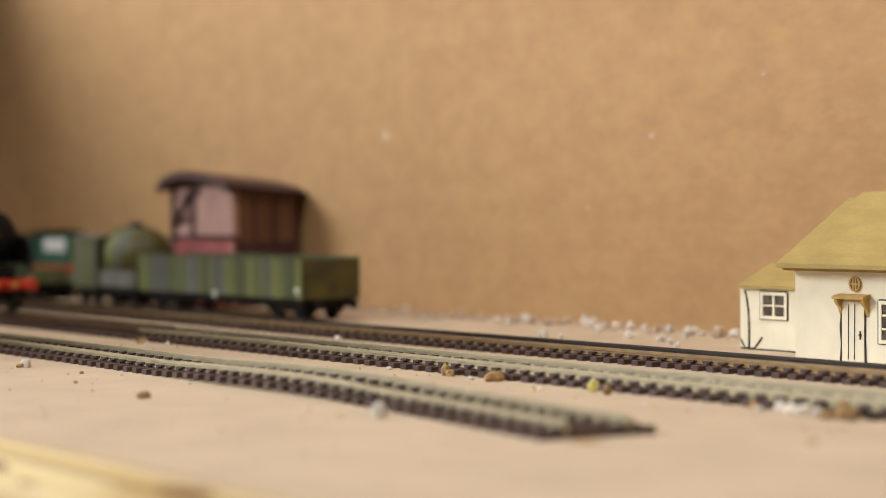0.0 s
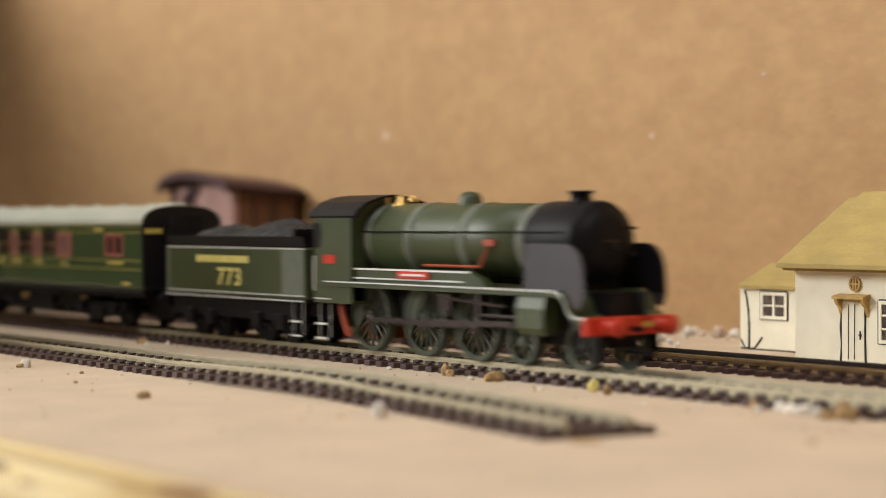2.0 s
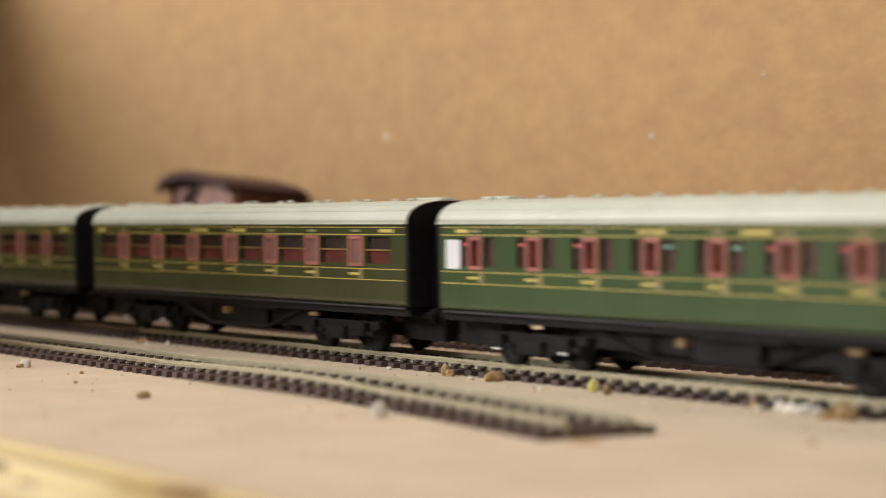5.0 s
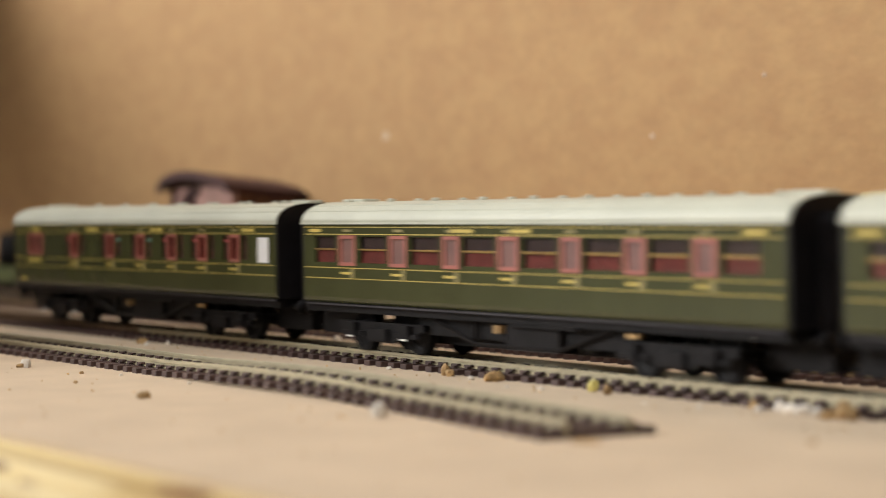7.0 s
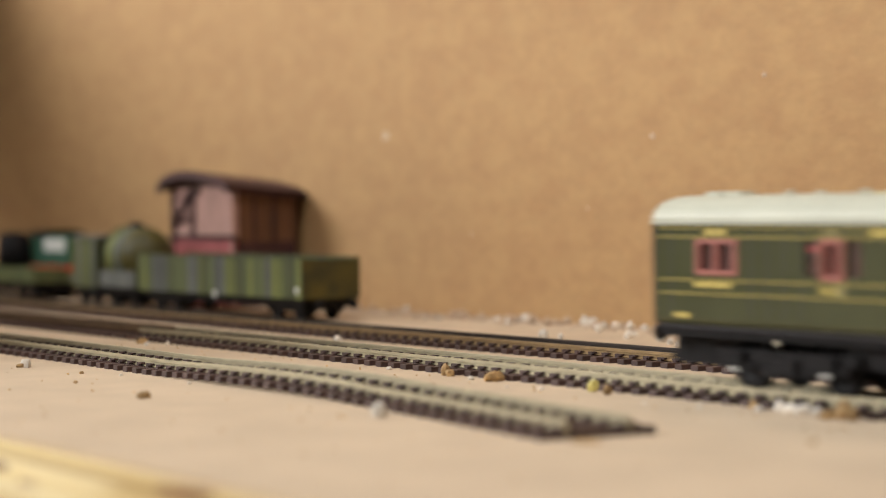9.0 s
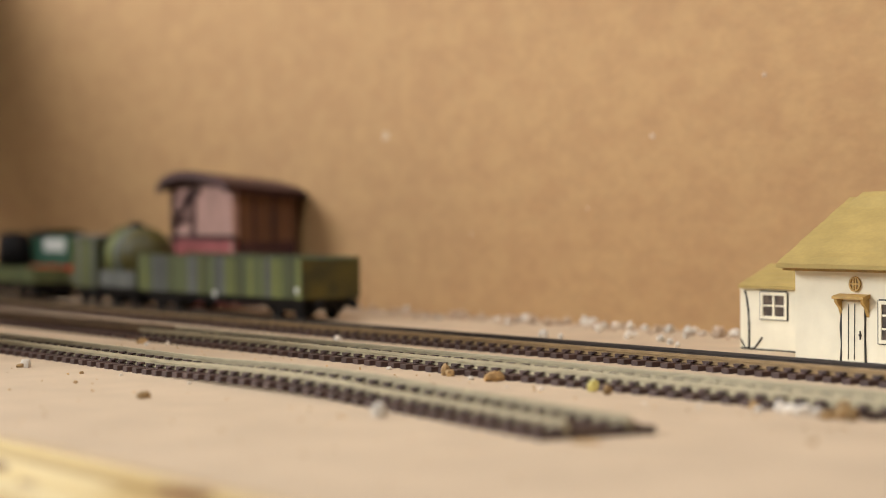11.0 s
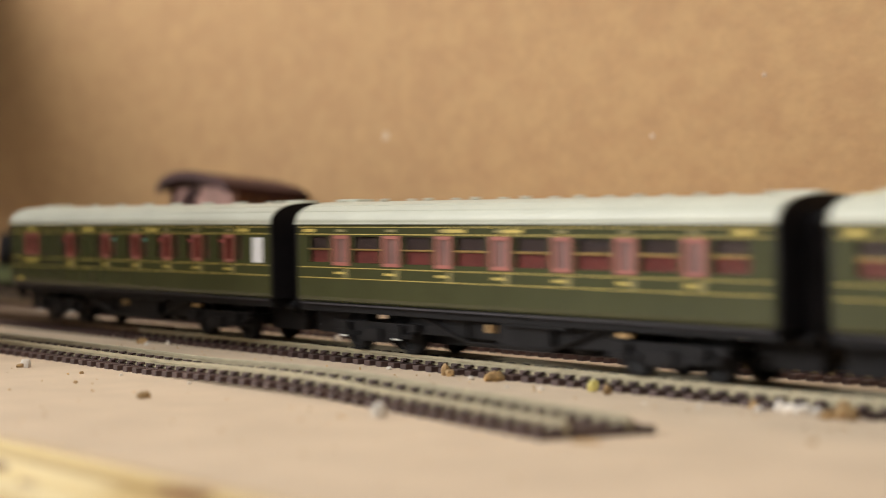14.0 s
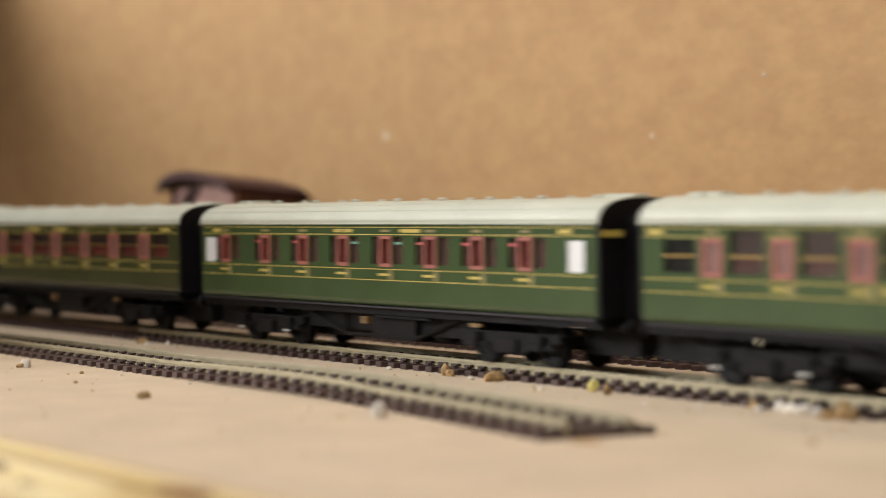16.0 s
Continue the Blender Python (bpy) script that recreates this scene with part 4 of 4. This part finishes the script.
    x0, x1, y0, y1, zt = -476, -392, 111, 165, 31.5
    wall = part("wall", Shape().box(x0, x1, y0, y0 + 2, 0, zt), M["housewall"], h, "cream rendered wall")
    part("wall", Shape().box(x0, x1, y1 - 2, y1, 0, zt), M["housewall"], h)
    for a in (x0, x1 - 2):
        part("gable_wall", Shape().prism([(y0 + 2, 0), (y1 - 2, 0), (y1 - 2, zt), (138, 51.5), (y0 + 2, zt)], a, a + 2, "x"), M["housewall"], h)
    part("plinth_line", uneven_line([(x0, .45), (x0 + 25, .4), (x0 + 52, .5), (x1, .4)], .35, y0 - .1), M["ink"], wall)
    part("roof", roof_slab(-478.5, -389, 104.6, 140, 174, 32.6, 54.9, 3, 1.5), M["thatch"], h, "mustard-coloured weathered roof")
    part("eaves_board", Shape().box(-477.5, -390, 106.5, 111, 30.2, 31.0), M["ochre"], h)
    d = part("door", Shape().box(-454.2, -444.6, 110.5, 111.2, .3, 20.5), M["housewall"], h, "cream plank door")
    part("door_gap", uneven_line([(-451.4, 1.5), (-451.2, 19.5)], .13, 110.5), M["ink"], d)
    part("door_gap", uneven_line([(-448.7, 1.5), (-448.5, 19.8)], .16, 110.5), M["ink"], d)
    part("door_jamb", uneven_line([(-455.2, .3), (-454.6, 6), (-455.0, 12), (-454.4, 17.5)], .42, 110.8), M["ink"], d)
    part("door_jamb", uneven_line([(-444.0, .3), (-444.4, 8), (-444.2, 18)], .25, 110.8), M["ink"], d)
    part("latch", Shape().box(-446.6, -445.6, 110.1, 110.5, 9.3, 9.9).box(-446.2, -445.9, 110.1, 110.5, 8.2, 11), M["ink"], d)
    hood = part("door_hood", Shape().prism([(111.2, 23.0), (107.4, 22.2), (107.4, 21.3), (111.2, 21.5)], -455.9, -442.2, "x"), M["ochre"], h, "ochre door hood")
    for x in (-455.4, -443.9):
        part("bracket", Shape().prism([(111, 15.5), (111, 21.4), (107.8, 21.3), (108.4, 19.8), (109.9, 18.4)], x, x + 1.3, "x"), M["ochre"], hood)
    rose = part("rosette", Shape().lathe([(1.9, .3), (1.9, -.4), (2.5, -.4), (2.5, .3)], (0, 0, 0), "y", 20, False), M["ochre"], h, "ochre round plaque", mm(-448.6, 110.7, 26.2))
    part("petals", Shape().box(-.8, -.3, -.35, .2, -1.9, 1.9).box(.3, .8, -.35, .2, -1.8, 1.8).box(-1.9, 1.9, -.3, .2, -.2, .3), M["ochre"], rose)
    framed_window(h, -438.0, -424.5, 7.6, 20.8, 111, 2, 3, .6)
    framed_window(h, -414, -402, 7.6, 20.8, 111, 2, 3, .6)
    # the lower wing, set back
    wing = part("wing", Shape().box(-527, -476.2, 134, 136, 0, 22.8).box(-527, -476.2, 178, 180, 0, 20.5).prism([(136, 0), (178, 0), (178, 20.5), (149, 28.8), (136, 23.2)], -527, -525, "x"), M["housewall"], h, "cream lower wing")
    part("wing_roof", roof_slab(-526.6, -476.2, 132.6, 149, 184, 23.4, 31.0, 9, 1.1), M["thatch"], h, "mustard-coloured lower roof")
    framed_window(h, -515.8, -503.2, 11.7, 20.9, 134, 2, 2, .55)
    part("vine_line", uneven_line([(-522.4, .8), (-522.2, 8), (-522.6, 14), (-523.5, 19), (-524.4, 21.4)], .36, 133.9), M["ink"], wing, "dark painted post")
    part("vine_line", uneven_line([(-526.6, 3.6), (-524.4, .6), (-519.5, .6), (-515.6, 4.6)], .3, 133.9), M["ink"], wing, "dark painted stems")
    part("plinth_line", uneven_line([(-526.5, .35), (-500, .3), (-476.6, .4)], .28, 133.9), M["ink"], wing)
    return h


cottage()


# ---- the stored wagons ----
def small_wheels(parent, xs, yc, r=5.2):
    for x in xs:
        part("axle", Shape().rod((x, yc - 11, r), (x, yc + 11, r), .9, 8), M["under"], parent)
        for y in (-8.6, 8.6):
            part("wheel", Shape().lathe([(0.01, -.8), (r, -1.2), (r, 1.2), (0.01, .8)], (0, 0, 0), "y", 18, False), M["under"], parent, "", mm(x, yc + y, r))


def open_wagon():
    w = thing("open_wagon", "long streaky green bogie open wagon standing on the board", "wagon", group="stored wagons")
    x0, x1, y0, y1 = -968.0, -795.0, 107.0, 139.0
    n, rw, meshes = 30, random.Random(4), {}
    pl = Shape().box(-2.8, 2.8, -.7, .7, 0, 19.2, .25)
    for i in range(n):
        x = x0 + (i + .5) * (x1 - x0) / n
        k = rw.choice(("moss", "moss", "lime", "wagongrey", "wagongrey", "wagongrey"))
        if k not in meshes:
            meshes[k] = pl.mesh("plank")
        for y in (y0 + .7, y1 - .7):
            part("plank", meshes[k], M[k], w, "", mm(x, y, 10.4 + random.uniform(-.15, .15)))
    # ends are coloured darker than the sides to paint in their shade
    part("end_panel", Shape().box(x1, x1 + 1.4, y0, y1, 10.4, 29.2, .2), M["wagonend"], w, "olive end, darkened in its colour as in shade")
    part("end_panel", Shape().box(x0 - 1.4, x0, y0, y1, 10.4, 29.2, .2), M["wagonend"], w, "olive end, darkened in its colour as in shade")
    part("top_rail", Shape().box(x0, x1, y0 - .3, y0 + 1.7, 29.5, 30.2).box(x0, x1, y1 - 1.7, y1 + .3, 29.5, 30.2), M["moss"], w)
    part("wagon_floor", Shape().box(x0, x1, y0 + 1.5, y1 - 1.5, 9.4, 10.4), M["under"], w)
    part("underframe", Shape().box(x0 + 2, x1 - 1, y0 + 3, y0 + 5, 6.6, 9.4).box(x0 + 2, x1 - 1, y1 - 5, y1 - 3, 6.6, 9.4).box(x1 - 4, x1 - 1, y0 + 2, y1 - 2, 6.4, 9.4), M["under"], w)
    for a in (-944, -818):
        part("bogie", Shape().box(a - 17, a + 17, y0 + 4.5, y0 + 6, 4, 8.5).box(a - 17, a + 17, y1 - 6, y1 - 4.5, 4, 8.5).box(a - 4, a + 4, y0 + 6, y1 - 6, 5, 9), M["under"], w)
        small_wheels(w, (a - 11, a + 11), 123)
    for y in (114, 132):
        part("buffer", Shape().rod((x1 + 1, y, 8), (x1 + 6, y, 8), 1.0, 8).rod((x1 + 6, y, 8), (x1 + 7, y, 8), 2.4, 12), M["under"], w)
    for x, z in ((-880, 10.8), (-799, 14.6)):
        part("label_plate", Shape().box(x - 1.5, x + 1.5, y0 - .2, y0, z - 1.5, z + 1.5), M["silver"], w, "pale plate")


def tank_wagon():
    w = thing("tank_wagon", "short yellow-green and grey tank wagon standing on the board", "wagon", group="stored wagons")
    t = part("tank", Shape().lathe([(0.01, -3), (9, -2.2), (14, 0.6), (15.4, 3), (15.4, 24), (0.01, 24)], (-1014, 123, 28.6), "x", 32), M["moss"], w, "streaky green tank")
    # the end's shade is put into a darker olive than the tank
    part("domed_end", Shape().lathe([(15.4, 24), (14.6, 28), (12.4, 33), (8, 37.5), (3, 39.5), (0.01, 39.8)], (-1014, 123, 28.6), "x", 32), M["wagonend"], t, "olive domed end, darkened in its colour as in shade")
    for x, q, k in ((-1005.5, 4.5, "lime"), (-996, 3.5, "wagongrey")):
        part("paint_band", Shape().lathe([(15.35, -q), (15.5, -q), (15.5, q), (15.35, q)], (x, 123, 28.6), "x", 32), M[k], t, "painted band")
    part("strap", Shape().lathe([(15.3, -1.2), (15.9, -1.2), (15.9, 1.2), (15.3, 1.2)], (-1012.5, 123, 28.6), "x", 32), M["under"], t, "dark strap")
    part("filler_hatch", Shape().lathe([(4, 0), (4, 2.6), (3, 3.8), (0.01, 4)], (-1002, 123, 43), "z", 16).box(-1014, -996, 120, 126, 43, 44.6), M["under"], t, "dark hatch")
    part("underframe", Shape().box(-1018, -972, 108, 138, 9.5, 12).box(-1017, -973, 110, 112, 6.5, 9.5), M["under"], w)
    part("side_plate", Shape().box(-1016, -973, 107.4, 108, 11, 20, .1), M["wagongrey"], w, "pale grey-green side plate")
    for x in (-1016, -984):
        part("cradle", Shape().box(x, x + 4, 109, 137, 12, 22), M["wagonend"], w)
    small_wheels(w, (-1008, -984), 123)


def van():
    v = thing("goods_van", "small yellow-green and grey goods van standing on the board", "wagon", group="stored wagons")
    x0, x1, y0, y1 = -1058.0, -1025.0, 110.0, 136.0
    for i, k in enumerate(("lime", "wagongrey", "lime", "lime", "wagongrey", "moss")):
        x = x0 + (i + .5) * (x1 - x0) / 6
        for y in (y0 + .6, y1 - .6):
            part("plank", Shape().box(x - 2.65, x + 2.65, y - .6, y + .6, 10, 38, .2), M[k], v)
    for x in (x0 - 1, x1):
        # van ends take the same shade-darkened green
        part("end_panel", Shape().box(x, x + 1, y0, y1, 10, 38), M["wagonend"], v)
    part("roof", Shape().prism([(y0 - 1, 38), (y0 + 4, 39.6), (y1 - 4, 39.6), (y1 + 1, 38)], x0 - 1.5, x1 + 1.5, "x"), M["wagongrey"], v)
    part("corner_post", Shape().box(x1, x1 + 1.6, y0 - .6, y0 + 1, 9, 38), M["under"], v, "dark corner post")
    part("underframe", Shape().box(x0, x1, y0 + 2, y1 - 2, 6, 10), M["under"], v)
    part("buffer_plate", Shape().box(x0 - 2, x0 + 3, y0 - 1, y0 + 1, 13, 16.5, .3), M["wagongrey"], v, "grey plate")
    small_wheels(v, (-1050, -1033), 123)


def box_wagon():
    w = thing("shunting_engine", "small teal and white engine with a red footplate", "wagon", group="stored wagons")
    part("body", Shape().box(-1169, -1112, 131, 157, 20, 38.5, 1), M["teal"], w, "teal body")
    part("panel", Shape().box(-1148, -1116, 130.6, 131, 29, 37), M["silver"], w, "white panel")
    part("roof", Shape().prism([(130, 38), (131, 40.5), (138, 42), (150, 42), (157, 40.5), (158, 38)], -1171, -1146, "x"), M["under"], w)
    part("footplate", Shape().box(-1174, -1106, 129, 159, 17.4, 20.4), M["red"], w, "red footplate")
    part("underframe", Shape().box(-1172, -1108, 133, 155, 7, 17.4), M["under"], w)
    small_wheels(w, (-1158, -1140, -1122), 144)


def flat_wagon():
    w = thing("flat_wagon", "low olive wagon standing on the board", "wagon", group="stored wagons")
    part("body", Shape().box(-1225, -1108, 107, 139, 10.5, 19, .5), M["moss"], w, "olive sides")
    part("underframe", Shape().box(-1223, -1110, 110, 136, 6, 10.5), M["under"], w)
    small_wheels(w, (-1206, -1186, -1142, -1124), 123)
    k = thing("dark_load", "rounded black load on the low wagon", "wagon load")
    part("load", Shape().lathe([(0.01, 22), (7, 21.5), (10, 18), (11, 8), (11, 0), (0.01, 0)], (-1176, 123, 19), "z", 18), M["under"], k)


open_wagon(), tank_wagon(), van(), box_wagon(), flat_wagon()


def hut():
    h = thing("lineside_hut", "tall brown timber hut with pink front under a curved roof", "hut")
    x0, x1, y0, y1 = -1011, -938, 150, 189
    part("lower_front", Shape().box(x0, x1, y0, y0 + 2, 0, 37.5), M["hutred"], h, "dusty red lower boards")
    fr = part("upper_front", Shape().box(x0, x1, y0 + 1, y0 + 3, 37.5, 66), M["hutwall"], h, "faded pink upper boards")
    part("sill", Shape().box(x0 - 1, x1 + 1, y0 - 1.5, y0 + 1, 37.5, 39.5), M["hutwood"], h)
    for x in (x0, x0 + 24, x1 - 2.5):
        part("post", Shape().box(x, x + 2.5, y0 - .6, y0 + 1, 39.5 if x not in (x0, x1 - 2.5) else 0, 66), M["hutwood"] if x < x1 - 10 else M["hutwall"], h)
    b = Shape()
    b.rod((x0 + 2, y0 - .2, 45), (x0 + 24, y0 - .2, 64), 1.6, 6).rod((x0 + 12, y0 - .2, 60), (x0 + 34, y0 - .2, 64), 1.2, 6).rod((x0 + 10, y0 - .2, 46), (x0 + 22, y0 - .2, 50), .9, 6)
    part("brace", b, M["hutwood"], h, "dark diagonal brace")
    fall = 0.11
    back = 66 - fall * (y1 - y0)
    # the side's brown is darkened to paint in shade against the top light
    for x, upper in ((x1 - 2, "brown side boards, darkened in colour as in shade"), (x0, "")):
        part("side_wall", Shape().prism([(y0 + 3, 36), (y1, 36), (y1, back), (y0 + 3, 65.4)], x, x + 2, "x"), M["hutside"], h, upper)
        part("lower_side", Shape().box(x, x + 2, y0 + 3, y1, 0, 36), M["hutwood"], h, "dark lower side")
    part("back_wall", Shape().box(x0 + 2, x1 - 2, y1 - 2, y1, 0, back), M["hutside"], h)
    for y in (y0 + 12, y0 + 24):
        part("side_batten", Shape().box(x1, x1 + .8, y, y + 1.6, 36, 66 - fall * (y + 2 - y0)), M["hutwood"], h)
    n = 12
    arc = [(x0 - 7 + (x1 + 4 - x0 + 7) * k / n, 67.0 + 8.4 * math.sin(math.pi * (k / n) ** .75) ** .7) for k in range(n + 1)]
    roof = Shape().prism(arc + [(x, z - 2) for x, z in arc[::-1]], y0 - 6, y1 + 5, "y")
    roof.v = [(x, y, z - fall * max(0, y - y0)) for x, y, z in roof.v]
    part("roof", roof, M["hutwood"], h, "dark brown curved roof falling to the back")
    part("fascia", Shape().prism([(x, z - .5) for x, z in arc] + [(x, z - 4.5) for x, z in arc[::-1]], y0 - 6.6, y0 - 6, "y"), M["hutwood"], h, "dark red-brown fascia")
    part("side_fascia", Shape().prism([(y0 - 6, 63.5), (y0 - 6, 66.5), (y1 + 5, back + 1), (y1 + 5, back - 2.4)], x1 + 3, x1 + 4, "x"), M["hutwood"], h)


hut()


# ---- crumbs and chips ----
def lump(seed, sx, sy, sz):
    rnd = random.Random(seed)
    bm = bmesh.new()
    bmesh.ops.create_icosphere(bm, subdivisions=2, radius=1)
    for v in bm.verts:
        k = 1 + .35 * noise.noise(v.co * 1.7 + Vector((seed * 3.1, 0, 0))) + .12 * noise.noise(v.co * 4 + Vector((0, seed, 0)))
        v.co = Vector((v.co.x * sx * k, v.co.y * sy * k, max(v.co.z, -.55) * sz * k))
    low = min(v.co.z for v in bm.verts)
    s = Shape()
    bm.verts.ensure_lookup_table()
    s.add([(v.co.x, v.co.y, v.co.z - low) for v in bm.verts], [[v.index for v in f.verts] for f in bm.faces])
    bm.free()
    return s


def crumb(name, label, category, x, y, size, material, seed, group="", z=0.0, rz=None):
    o = solid(name, lump(seed, *size), M[material], mm(x, y, z - .05, rz=seed * 47 % 360 if rz is None else rz))
    return tagged(o, label, category, group)


for i, (x, y, size, material) in enumerate([
        (-404, -103.5, (2.3, 2.0, 2.4), "chip"), (-487, -126, (2.2, 1.6, 1.2), "chipbrown"), (-617, -106, (1.4, 1.3, 1.7), "chip"), (-611, -107.5, (1.3, 1.2, 1.9), "chip"), (-614, -108.5, (1.6, 1.1, .9), "chipbrown"),
        (-471, -19, (4.4, 1.8, 1.9), "chipbrown"), (-497, -18.5, (2.4, 1.6, 2.3), "chipbrown"), (-494, -19, (1.6, 1.4, 1.5), "chipbrown"), (-425, -18.6, (1.6, 1.2, 2.2), "yellow"), (-416, -21, (1.6, 1.2, 1.7), "chipbrown"),
        (-352, -18.5, (1.6, 1.4, 1.8), "chip"), (-348, -19, (2.6, 1.6, 1.5), "chip"), (-343, -19.5, (3.0, 1.6, 1.8), "chip"), (-338, -19.5, (2.4, 1.6, 1.5), "chip"), (-330, -19, (2.4, 2, 3), "chipbrown"), (-333, -21.5, (2.0, 1.6, 1.6), "chipbrown"), (-326, -20, (1.4, 1.2, 2.2), "chipbrown"),
        (-360, -19.5, (1.8, 1.4, 1.3), "chipbrown"), (-356, -22, (1.4, 1.2, 1.0), "chip"), (-480, -21, (1.1, .9, .7), "chip"), (-528, -19, (.9, .9, .7), "chip"), (-576, -104, (.8, .8, .6), "chipbrown"),
        (-688, -26, (.9, .9, .9), "chip"), (-682, -20, (.8, .8, 1.1), "chip"), (-700, -22, (2.4, 1.8, 1.4), "chipbrown"), (-653, 39, (2.0, 1.6, 1.7), "chip"), (-438, -27, (.9, .8, .5), "chip"), (-300, -60, (1.0, .9, .6), "chipbrown"), (-545, -120, (.8, .7, .5), "chipbrown"),
        # the last, flat lump paints the brown shadow past the siding's end
        (-390, -30, (.8, .6, .4), "chip"), (-372, -27, (.9, .8, .6), "chip"), (-450, -30, (.6, .5, .4), "chip"), (-560, -98, (.6, .6, .5), "chip"), (-520, -95, (.7, .7, .5), "chip"), (-330, -98, (3.5, 1.4, .5), "chipbrown")]):
    white = material == "chip"
    crumb("plaster_crumb" if white else "wood_crumb", "small off-white crumb lying on the board" if white else "small tan crumb, or flat brown shadow patch, beside the track", "crumb", x, y, size, material, i + 1, "crumbs on the board", 0)

rnd = random.Random(11)
for i in range(150):
    x = rnd.uniform(-905, -500)
    y = 192 - abs(rnd.gauss(0, 10)) - 2
    if -532 < x < -470 and y < 186:
        x -= 70
    k = rnd.choice((0.8, 1.0, 1.2, 1.5, 1.9, 2.3))
    if y < 165:
        k *= .6
    crumb("plaster_chip", "rough off-white chip at the foot of the backscene", "chip", x, min(y, 190 - k), (k * rnd.uniform(.8, 1.4), k * rnd.uniform(.7, 1), k * rnd.uniform(.7, 1.2)), "chip" if rnd.random() < .35 else "grit", 100 + i, "chips along the backscene")
for x, y, k in ((-621, 116, 2.4), (-615, 120, 1.4), (-562, 131, 1.5), (-549, 123, 1.3), (-577, 139, 1.8), (-598, 141, 2.0), (-640, 160, 2.2), (-605, 150, 1.5)):
    crumb("plaster_chip", "white plaster chip lying clear of the backscene", "chip", x, y, (k, k * .8, k), "chip", int(300 + abs(x)), "chips along the backscene")
for x, z, k in ((-855.7, 90.4, 2.7), (-645.4, 83, 1.4), (-576.8, 105.3, 1.2), (-690, 52, .8), (-780, 40, .8)):
    o = solid("wall_speck", lump(int(abs(x)), k, .35, k), M["grit"], mm(x, 194.75, z - k * .6))
    tagged(o, "pale speck stuck to the backscene", "speck", "specks on the backscene")
g = Shape()
for i in range(420):
    x, y = rnd.uniform(-1000, -460), 194 - abs(rnd.gauss(0, 14)) - .6
    if (x > -532 and y < 185) or y < 142:
        continue
    q, r = lump(500 + i % 12, .6, .5, .5), rnd.uniform(.5, 1.5)
    g.add([(x + a * r, y + b * r, c * r - .03) for a, b, c in q.v], q.f)
tagged(solid("grit", g, M["grit"]), "fine sandy grit along the backscene", "grit", kind="stuff")


dust = Shape()
for i in range(170):
    x, y = rnd.uniform(-720, -290), rnd.choice((rnd.uniform(-186, -105), rnd.uniform(-50, -19)))
    q, r = lump(700 + i % 9, .5, .4, .35), rnd.uniform(.35, 1.0)
    dust.add([(x + a * r, y + b * r, c * r - .02) for a, b, c in q.v], q.f)
tagged(solid("sawdust", dust, M["chipbrown"]), "fine sawdust specks scattered on the baseboard", "sawdust", kind="stuff")


# ---- what moves ----
SHUTTLE = [(0, -1405), (.5, -1302), (1, -1186), (1.5, -1068.5), (2, -945), (2.5, -828), (3, -700), (3.5, -582), (4, -463), (4.2, -418.5), (5.25, -200), (6.3, 18.5), (6.5, 60), (7, 170), (7.5, 279), (8, 390.5), (8.5, 499.5), (9, 607.5), (9.2, 651), (9.5, 706), (9.8, 746),
           (10.1, 771), (10.4, 780), (10.7, 774), (11, 757), (11.3, 732), (11.5, 711.5), (11.7, 688), (12, 651), (12.25, 619), (12.5, 579), (13, 459.5), (13.5, 321.5), (14, 166), (14.5, 14.5), (15, -141), (15.5, -286.5), (16, -408.5)]


def travel(t):
    """Where the first coach's left end is, in mm, at t seconds."""
    p = SHUTTLE
    k = max(i for i in range(len(p) - 1) if p[i][0] <= t)
    a, b, c, d = (p[max(0, min(len(p) - 1, k + j))] for j in (-1, 0, 1, 2))
    h = c[0] - b[0]
    u = (t - b[0]) / h
    m1 = (c[1] - a[1]) / (c[0] - a[0]) * h
    m2 = (d[1] - b[1]) / (d[0] - b[0]) * h
    return (2 * u**3 - 3 * u**2 + 1) * b[1] + (u**3 - 2 * u**2 + u) * m1 + (-2 * u**3 + 3 * u**2) * c[1] + (u**3 - u**2) * m2


def stretch(t):
    """How far the couplings behind the engine have drawn out, 0 to 1."""
    u = min(1.0, max(0.0, (t - 1.3) / 1.8))
    return u * u * (3 - 2 * u)


def motions():
    tenths = [i / 10 for i in range(161)]
    ticks = [i / 30 for i in range(481)]
    at = {t: travel(t) for t in ticks}
    for i, c in enumerate(COACHES):
        off = -i * (L_COACH + GAP)
        walk(c, [(t, mm(travel(t) + off, 0, 0)) for t in tenths])
    walk(TENDER, [(t, mm(travel(t) + 252.8 + 5 * stretch(t), 0, 0)) for t in tenths])
    walk(LOCO, [(t, mm(travel(t) + 363.0 + 9 * stretch(t), 0, 0)) for t in tenths])
    for root in COACHES + [TENDER, LOCO]:
        for o in root.children_recursive:
            if "roll_r" in o:
                r, home, flip = o["roll_r"], o.matrix_basis.translation.copy(), 180 if o.matrix_basis.translation.y > 0 else 0
                rows = [(t, Matrix.Translation(home) @ Matrix.Rotation(at[t] / r, 4, "Y") @ pose(0, 0, 0, 0, 0, flip)) for t in (ticks if r < 9 else ticks[::2])]
                walk(o, rows)
            elif "rod_y" in o:
                y, side, rows = o["rod_y"], 0 if o["rod_y"] < 0 else math.pi, []
                for t in ticks[::2]:
                    a = at[t] / DRIVER_R + side
                    px, pz = CRANK * math.cos(a), -CRANK * math.sin(a)
                    if o.name.startswith("coupling"):
                        rows.append((t, mm(px, y, RT + DRIVER_R + pz)))
                    else:
                        rows.append((t, mm(DRIVERS[1] + px, y, RT + DRIVER_R + pz, 0, math.degrees(math.asin((pz - .9) / 49)), 0)))
                walk(o, rows)


motions()
